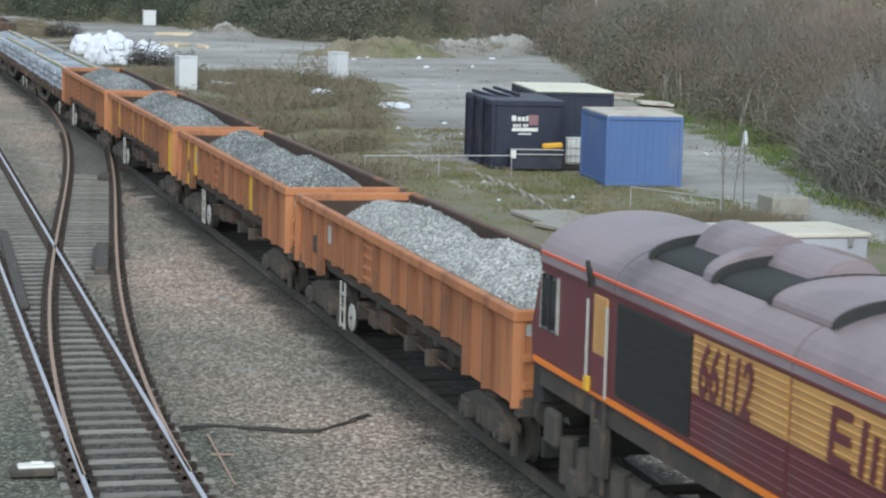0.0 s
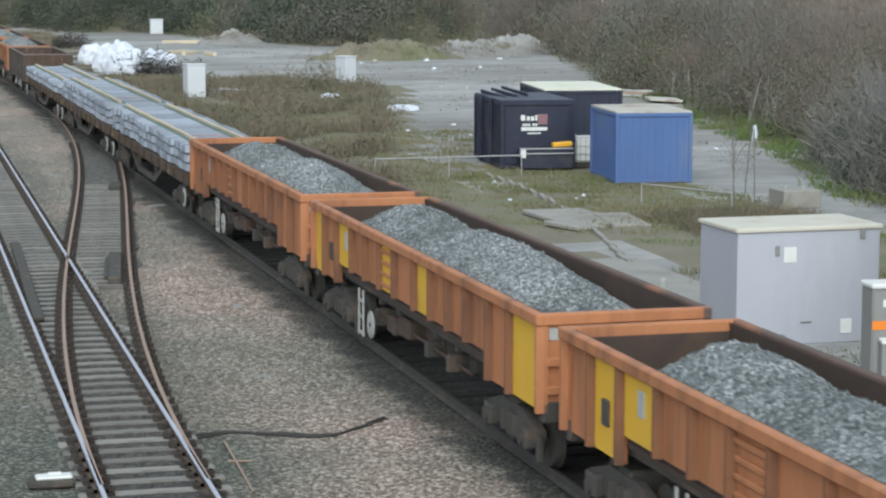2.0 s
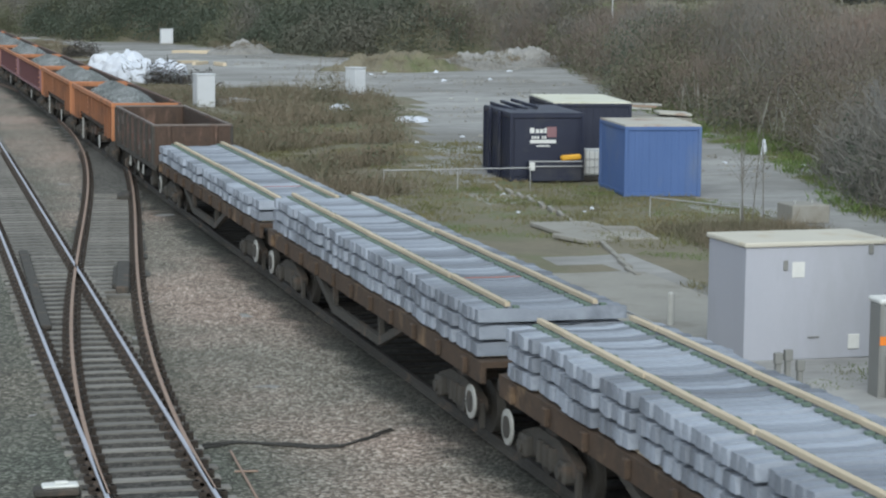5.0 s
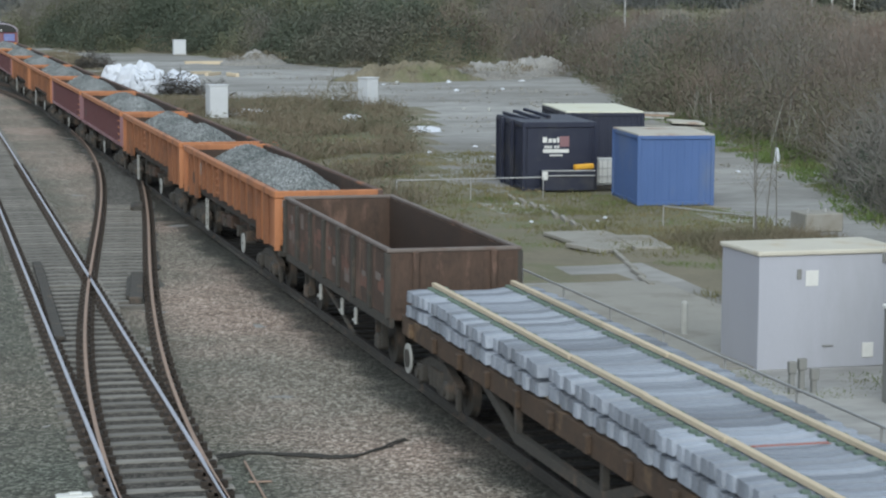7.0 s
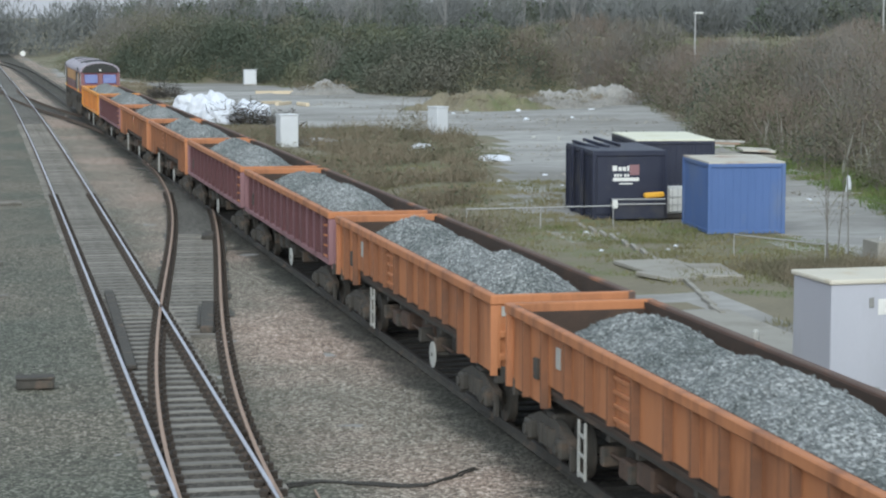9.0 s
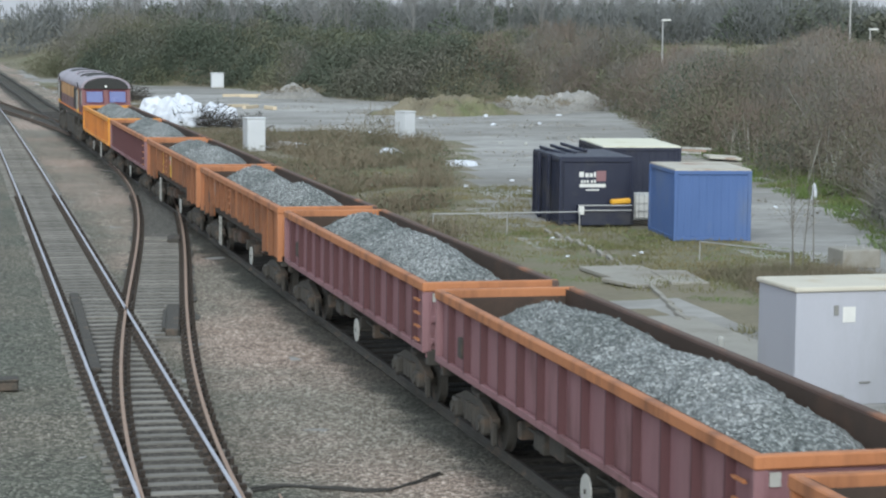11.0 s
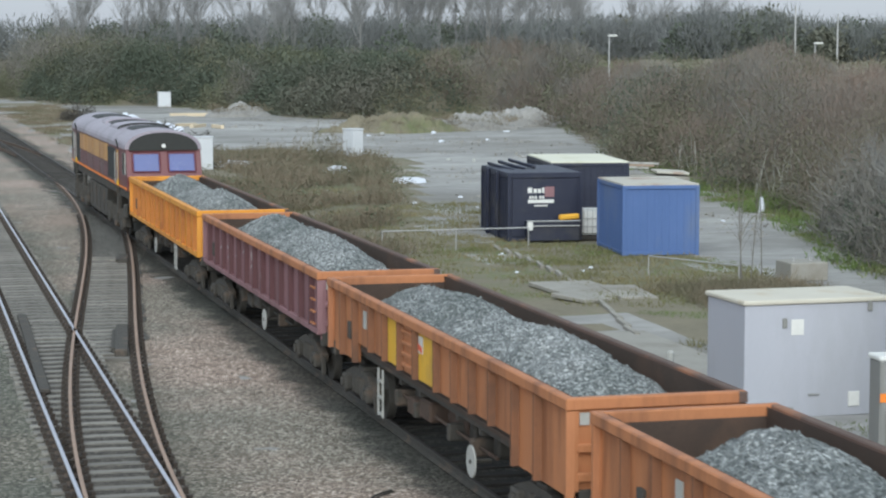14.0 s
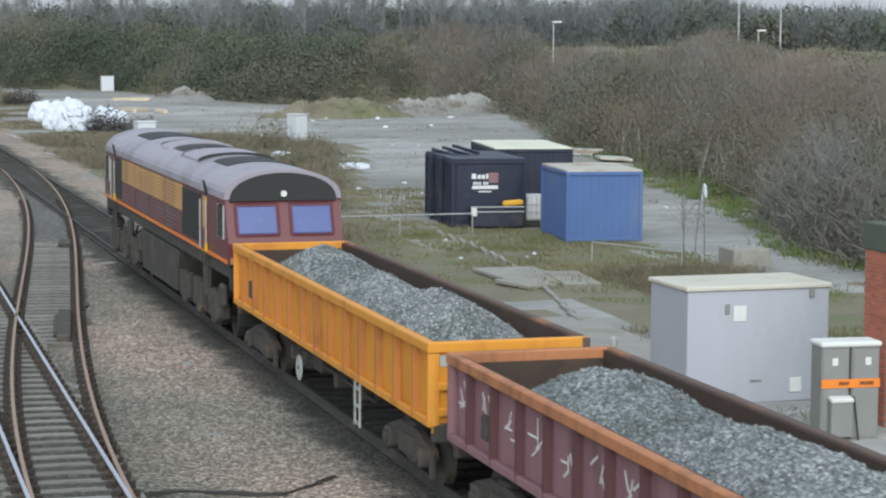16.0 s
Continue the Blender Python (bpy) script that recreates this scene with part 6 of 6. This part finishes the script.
for nm, pick, pieces, blade, material, label, sd_, upr in (
        ("evergreen_shrubs", dark, 1050, (0.26, 0.12), "ivy", "dark green evergreen shrubs hung with ivy", 111, 0.3),
        ("red_brushwood", red, 950, (0.85, 0.032), "twigs_red", "reddish-brown leafless brushwood on the bank", 112, 1.1),
        ("bramble_mounds", green, 700, (0.26, 0.1), "bramble", "mounds of green-brown bramble on the bank", 113, 0.3),
        ("grey_brushwood", grey, 950, (0.85, 0.032), "twigs", "grey leafless brushwood on the bank", 114, 1.0)):
    shrubs(nm, list(zip(fx[pick], fy[pick])), FRONT_TOP, 6.5, pieces, blade, material, label, sd_, upr)
bx_, by_, ba_, bu_ = bank_places(760, 14, 130, 232, 380, 102)
cx2, cy2, ca2, cu2 = bank_places(900, 22, 120, 196, 236, 105)
bx_, by_, bu_ = np.append(bx_, cx2[ca2 > 0.3]), np.append(by_, cy2[ca2 > 0.3]), np.append(bu_, cu2[ca2 > 0.3])
wood = bu_ < 0.72
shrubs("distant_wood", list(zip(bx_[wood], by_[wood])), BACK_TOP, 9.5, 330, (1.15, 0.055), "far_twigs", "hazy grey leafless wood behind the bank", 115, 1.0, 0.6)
shrubs("distant_evergreens", list(zip(bx_[~wood], by_[~wood])), BACK_TOP, 8.5, 300, (0.45, 0.25), "ivy", "dark evergreens within the wood", 116, 0.3, 0.6)
# the wood closes the view where the lines bend away
rw = np.random.RandomState(103)
wx_, wy_ = rw.uniform(-75, 45, 190), rw.uniform(375, 440, 190)
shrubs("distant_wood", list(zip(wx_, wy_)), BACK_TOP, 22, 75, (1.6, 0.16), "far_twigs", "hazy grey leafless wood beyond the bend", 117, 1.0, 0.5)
blades("bramble_thicket", scatter(5500, (2, 130, 40, 330), on_bank(0.4, 22, -0.9), 5), (1.5, 0.8), 60, (0.26, 0.11), "bramble", "tangled green-brown bramble on the bank", seed=6)
blades("pale_stems", scatter(500, (20, 60, 70, 180), patchy(0.5, 9, 0.36, 0.6, -0.3, 0.2, 3), 121), (1.2, 0.8), 14, (2.4, 0.05), "pale_stems", "pale bare stems at the foot of the brushwood", upright=1, lean=0.25, seed=122)
weed = scatter(2100, (4.0, 21, 64, 135), lambda x, y, rng: (wob(x, y, 0.35, 1) > -0.1) & (x < 5.0 + (y - 60) * 0.22) & ~((x > 12.2) & (y < 92)) & ~((abs(x - 8.3) < 1.6) & (y > 105) & (y < 123)), 12)
blades("dead_weeds", weed, (1.1, 0.7), 90, (0.55, 0.025), "dead", "tall dead brown weeds in the yard", upright=1, lean=0.55, seed=13, category="weeds")
blades("weed_bushes", weed[::4] + np.array([[0.4, 0.3, 0]]), (1.1, 0.8), 90, (0.2, 0.07), "bramble", "low brown-green bramble in the yard", seed=14, category="weeds")
blades("rough_grass", scatter(3000, (5, 30, 38, 128), lambda x, y, rng: (wob(x, y, 0.3, 2) > -0.1) & (beyond(x, y) < 1.2) & ((x < 17.5) | (beyond(x, y) > -1.6) | (y < 58)) & ~((x > 4) & (x < 9.5) & (y < 60)) & ~((x > 13) & (y > 95) & (beyond(x, y) < -2)), 15), (0.8, 0.12), 70, (0.16, 0.025), "grass", "rough yellow-green grass tufts", upright=1, lean=0.6, seed=16, category="grass")
blades("rough_grass", scatter(900, (3.6, 10.5, 118, 240), lambda x, y, rng: (wob(x, y, 0.4, 2) > -0.2), 141), (1.0, 0.14), 50, (0.22, 0.04), "dead", "thin dead grass along the line", upright=1, lean=0.7, seed=142, category="grass")
blades("verge_grass", scatter(5000, (16, 48, 60, 190), lambda x, y, rng: (beyond(x, y) > -1.8) & (beyond(x, y) < 1.5) & (y < 118), 41), (0.7, 0.2), 60, (0.3, 0.04), "green_grass", "green grass verge below the bank", upright=1, lean=0.6, seed=42, category="grass")
blades("yard_rubble", scatter(2600, (6, 44, 70, 200), lambda x, y, rng: (beyond(x, y) < 2) & (wob(x, y, 0.22, 3) > 0.1) & (x > 5 + (y - 60) * 0.12), 43), (0.9, 0.05), 12, (0.14, 0.12), "concrete", "scattered stones and broken rubble in the yard", flat=0.2, seed=44, category="rubble")
blades("dark_brush", [(8.7, 195, -0.3), (9.6, 196, -0.3), (7.8, 194, -0.3), (8.3, 148.5, -0.3), (9.2, 148, -0.3), (9.9, 147.5, -0.3), (10.8, 147.2, -0.3), (11.6, 143.8, -0.3)], (1.3, 1.2), 380, (0.5, 0.06), "under", "dark heap of cut brushwood", seed=46, category="brushwood")
blades("dead_weeds", scatter(240, (12.5, 16.5, 54, 60.5), lambda x, y, rng: x > 0, 47), (0.7, 0.35), 70, (0.35, 0.02), "dead", "low dead brown weeds by the slabs", upright=1, lean=0.7, seed=48, category="weeds")
blades("yard_bush", [(14.0, 122.5, -0.3), (14.9, 124, -0.3), (15.9, 126, -0.3), (16.8, 127.5, -0.3), (13.2, 120.5, -0.3), (8.5, 100, -0.3), (10.2, 104, -0.3)], (1.2, 1.7), 260, (0.5, 0.03), "dead", "brown bushy weeds beside the cabinet", flat=1.5, seed=49, category="weeds")
blades("yard_bush", [(14.4, 123.5, -0.3), (15.6, 125.4, -0.3), (16.9, 127.2, -0.3)], (1.1, 1.5), 200, (0.2, 0.08), "bramble", "green-brown bush beside the cabinet", seed=50, category="weeds")
blades("green_tufts", scatter(420, (5.2, 17.5, 36.2, 74), lambda x, y, rng: (((y < 39.2) & (x > 5.6) & (x < 10)) | ((y > 41.5) & (x > 9.6)) | ((y > 58) & (x < 10.5))) & (wob(x, y, 0.6, 5) > 0.0) & ~((abs(x - 7.84) < 1.75) & (y > 39.1) & (y < 42)), 131), (0.8, 0.06), 170, (0.09, 0.016), "green_grass", "fresh green grass tufts beside the paving", upright=1, lean=0.6, seed=132, category="grass")
# the thicket at the corner of the yard, by the hut
blades("corner_thicket", scatter(2200, (18, 32, 52, 76), lambda x, y, rng: (beyond(x, y) > -0.8) & (beyond(x, y) < 7), 31), (1.3, 2.6), 60, (0.8, 0.028), "twigs", "dense leafless shrubs at the corner of the yard", flat=1.3, seed=32)
blades("corner_ivy", scatter(700, (18, 32, 52, 76), lambda x, y, rng: (beyond(x, y) > -0.5) & (beyond(x, y) < 6), 33), (1.2, 2.2), 70, (0.2, 0.12), "ivy", "dark ivy among the shrubs", seed=34)


def bare_tree(seed, h):
    """A leafless tree: tapered trunk, limbs and branches in four orders, and a haze of fine twigs."""
    rng = random.Random(seed)
    bm = B()
    V, F = [], []

    def grow(a, d, ln, r, order):
        mid = a + d * ln * 0.5 + Vector((rng.uniform(-1, 1), rng.uniform(-1, 1), 0)) * ln * 0.06
        b = a + d * ln
        rod(bm, a, mid, r, r * 0.78, n=6 if order < 2 else 3)
        rod(bm, mid, b, r * 0.78, r * 0.5, n=6 if order < 2 else 3)
        if order >= 3:
            for _ in range(7):
                p = a.lerp(b, rng.uniform(0.1, 1))
                q = p + (d * 1.2 + Vector((rng.uniform(-1, 1), rng.uniform(-1, 1), rng.uniform(-0.4, 0.8)))).normalized() * h * rng.uniform(0.05, 0.12)
                s = (q - p).cross(Vector((rng.uniform(-1, 1), rng.uniform(-1, 1), rng.uniform(-1, 1)))).normalized() * 0.011
                i = len(V)
                V.extend([tuple(p - s), tuple(p + s), tuple(q)])
                F.append((i, i + 1, i + 2))
            return
        for i in range((6, 5, 4)[order]):
            f_ = rng.uniform(0.12 if order == 0 else 0.3, 1.0)
            nd = (d + Vector((rng.uniform(-1, 1), rng.uniform(-1, 1), rng.uniform(0.1, 0.7))) * (0.7, 0.78, 0.8)[order]).normalized()
            grow(a + d * ln * f_, nd, ln * rng.uniform(0.5, 0.75), r * 0.48, order + 1)
    grow(Vector((0, 0, -0.3)), Vector((rng.uniform(-0.08, 0.08), rng.uniform(-0.08, 0.08), 1)).normalized(), h * 0.55, h * 0.0085, 0)
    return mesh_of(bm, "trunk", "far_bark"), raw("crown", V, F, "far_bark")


KINDS = [bare_tree(60 + k, h) for k, h in enumerate((13.0, 11.5, 14.5, 12.5))]
rt = random.Random(77)


def plant(x, y, k, s, turn):
    z = float(height(x, y)) - 0.1
    t = thing("bare_tree", "leafless winter tree with a fine twig crown", "tree", "bare trees on the bank", m=pose(x, y, z, 0, 0, turn))
    for nm, me in zip(("trunk", "crown"), KINDS[k]):
        o = part(nm, me, None, t)
        o.scale = (s, s, s)


for middle, spread, count, grown in ((0.035, 0.008, 4, 0.7), (0.088, 0.012, 8, 1.0), (0.135, 0.02, 9, 0.95), (0.185, 0.02, 11, 1.0), (0.235, 0.012, 9, 1.15), (0.275, 0.02, 13, 1.0), (0.315, 0.015, 12, 0.95), (0.35, 0.015, 10, 0.9), (0.395, 0.016, 8, 0.6)):
    for k in range(count):
        a, dist = rt.gauss(middle, spread), rt.uniform(235, 330)
        x, y = -10.47 + dist * math.sin(a), dist * math.cos(a)
        if float(beyond(x, y)) > 8 and all(abs(a - q[0]) > 0.006 for q in LAMPS):
            plant(x, y, rt.randrange(4), grown * rt.uniform(0.85, 1.2), rt.uniform(0, 360))
for x, y, s in ((23.2, 66.5, 0.3), (24.5, 70.0, 0.34), (22.6, 61.5, 0.28), (24.8, 63.5, 0.34), (26.5, 73.0, 0.3)):
    plant(x, y, rt.randrange(4), s, rt.uniform(0, 360))
for heap in HEAPS:
    mound(*heap)
for a, dist, top, head in LAMPS:
    lamp_post(-10.5 + dist * math.sin(a), dist * math.cos(a), top, "pale street lamp beyond the bank" if head else "slim pale mast beyond the bank", head)

brick_pier()
sleepers(main_line, 1.08, 0.68, 24, 150, "main_line_sleepers")
chairs(main_line, [offset(main_line, -G), offset(main_line, G)], 24, 90, 0.68, "rail_chairs")
chairs(branch_line, [offset(branch_line, -G), offset(branch_line, G)], 30.1, 90, 0.68, "rail_chairs")
sleepers(branch_line, 0.66, 0.68, 50.2, 74, "crossover_sleepers", 0.125)
sleepers(train_line, 0.7, 0.68, 14, 170, "train_line_sleepers", 0.12, "sleeper_shaded")


# ---- what moves ----
def motions():
    """The train runs towards the viewer, slowing a little."""
    def gone(t):
        ease = np.interp(t, (0, 1.5, 3, 4, 5.5, 7, 8, 9, 12, 14, 16), (0.1, 0.16, 0.36, 0.4, 0.28, 0.08, -0.1, -0.17, -0.15, 0.0, 0.25))
        return 16.6 * t - 0.08 * t * t + float(ease)
    times = [k * 0.5 for k in range(33)]
    for t, y in TRAIN:
        turn = math.degrees(t.rotation_euler.z)
        walk(t, [(s, pose(0, y - gone(s), 0, 0, 0, turn)) for s in times])
    # wheels roll with the train
    ticks = [k / FPS for k in range(16 * FPS + 1)]
    for w in WHEELS:
        top = w.parent if w.parent.parent is None else w.parent.parent
        way = -1 if abs(top.rotation_quaternion.w) < 0.5 else 1
        x, y, z = w.location
        walk(w, [(s, pose(x, y, z, math.degrees(way * gone(s) / WHEEL_R))) for s in ticks])


motions()
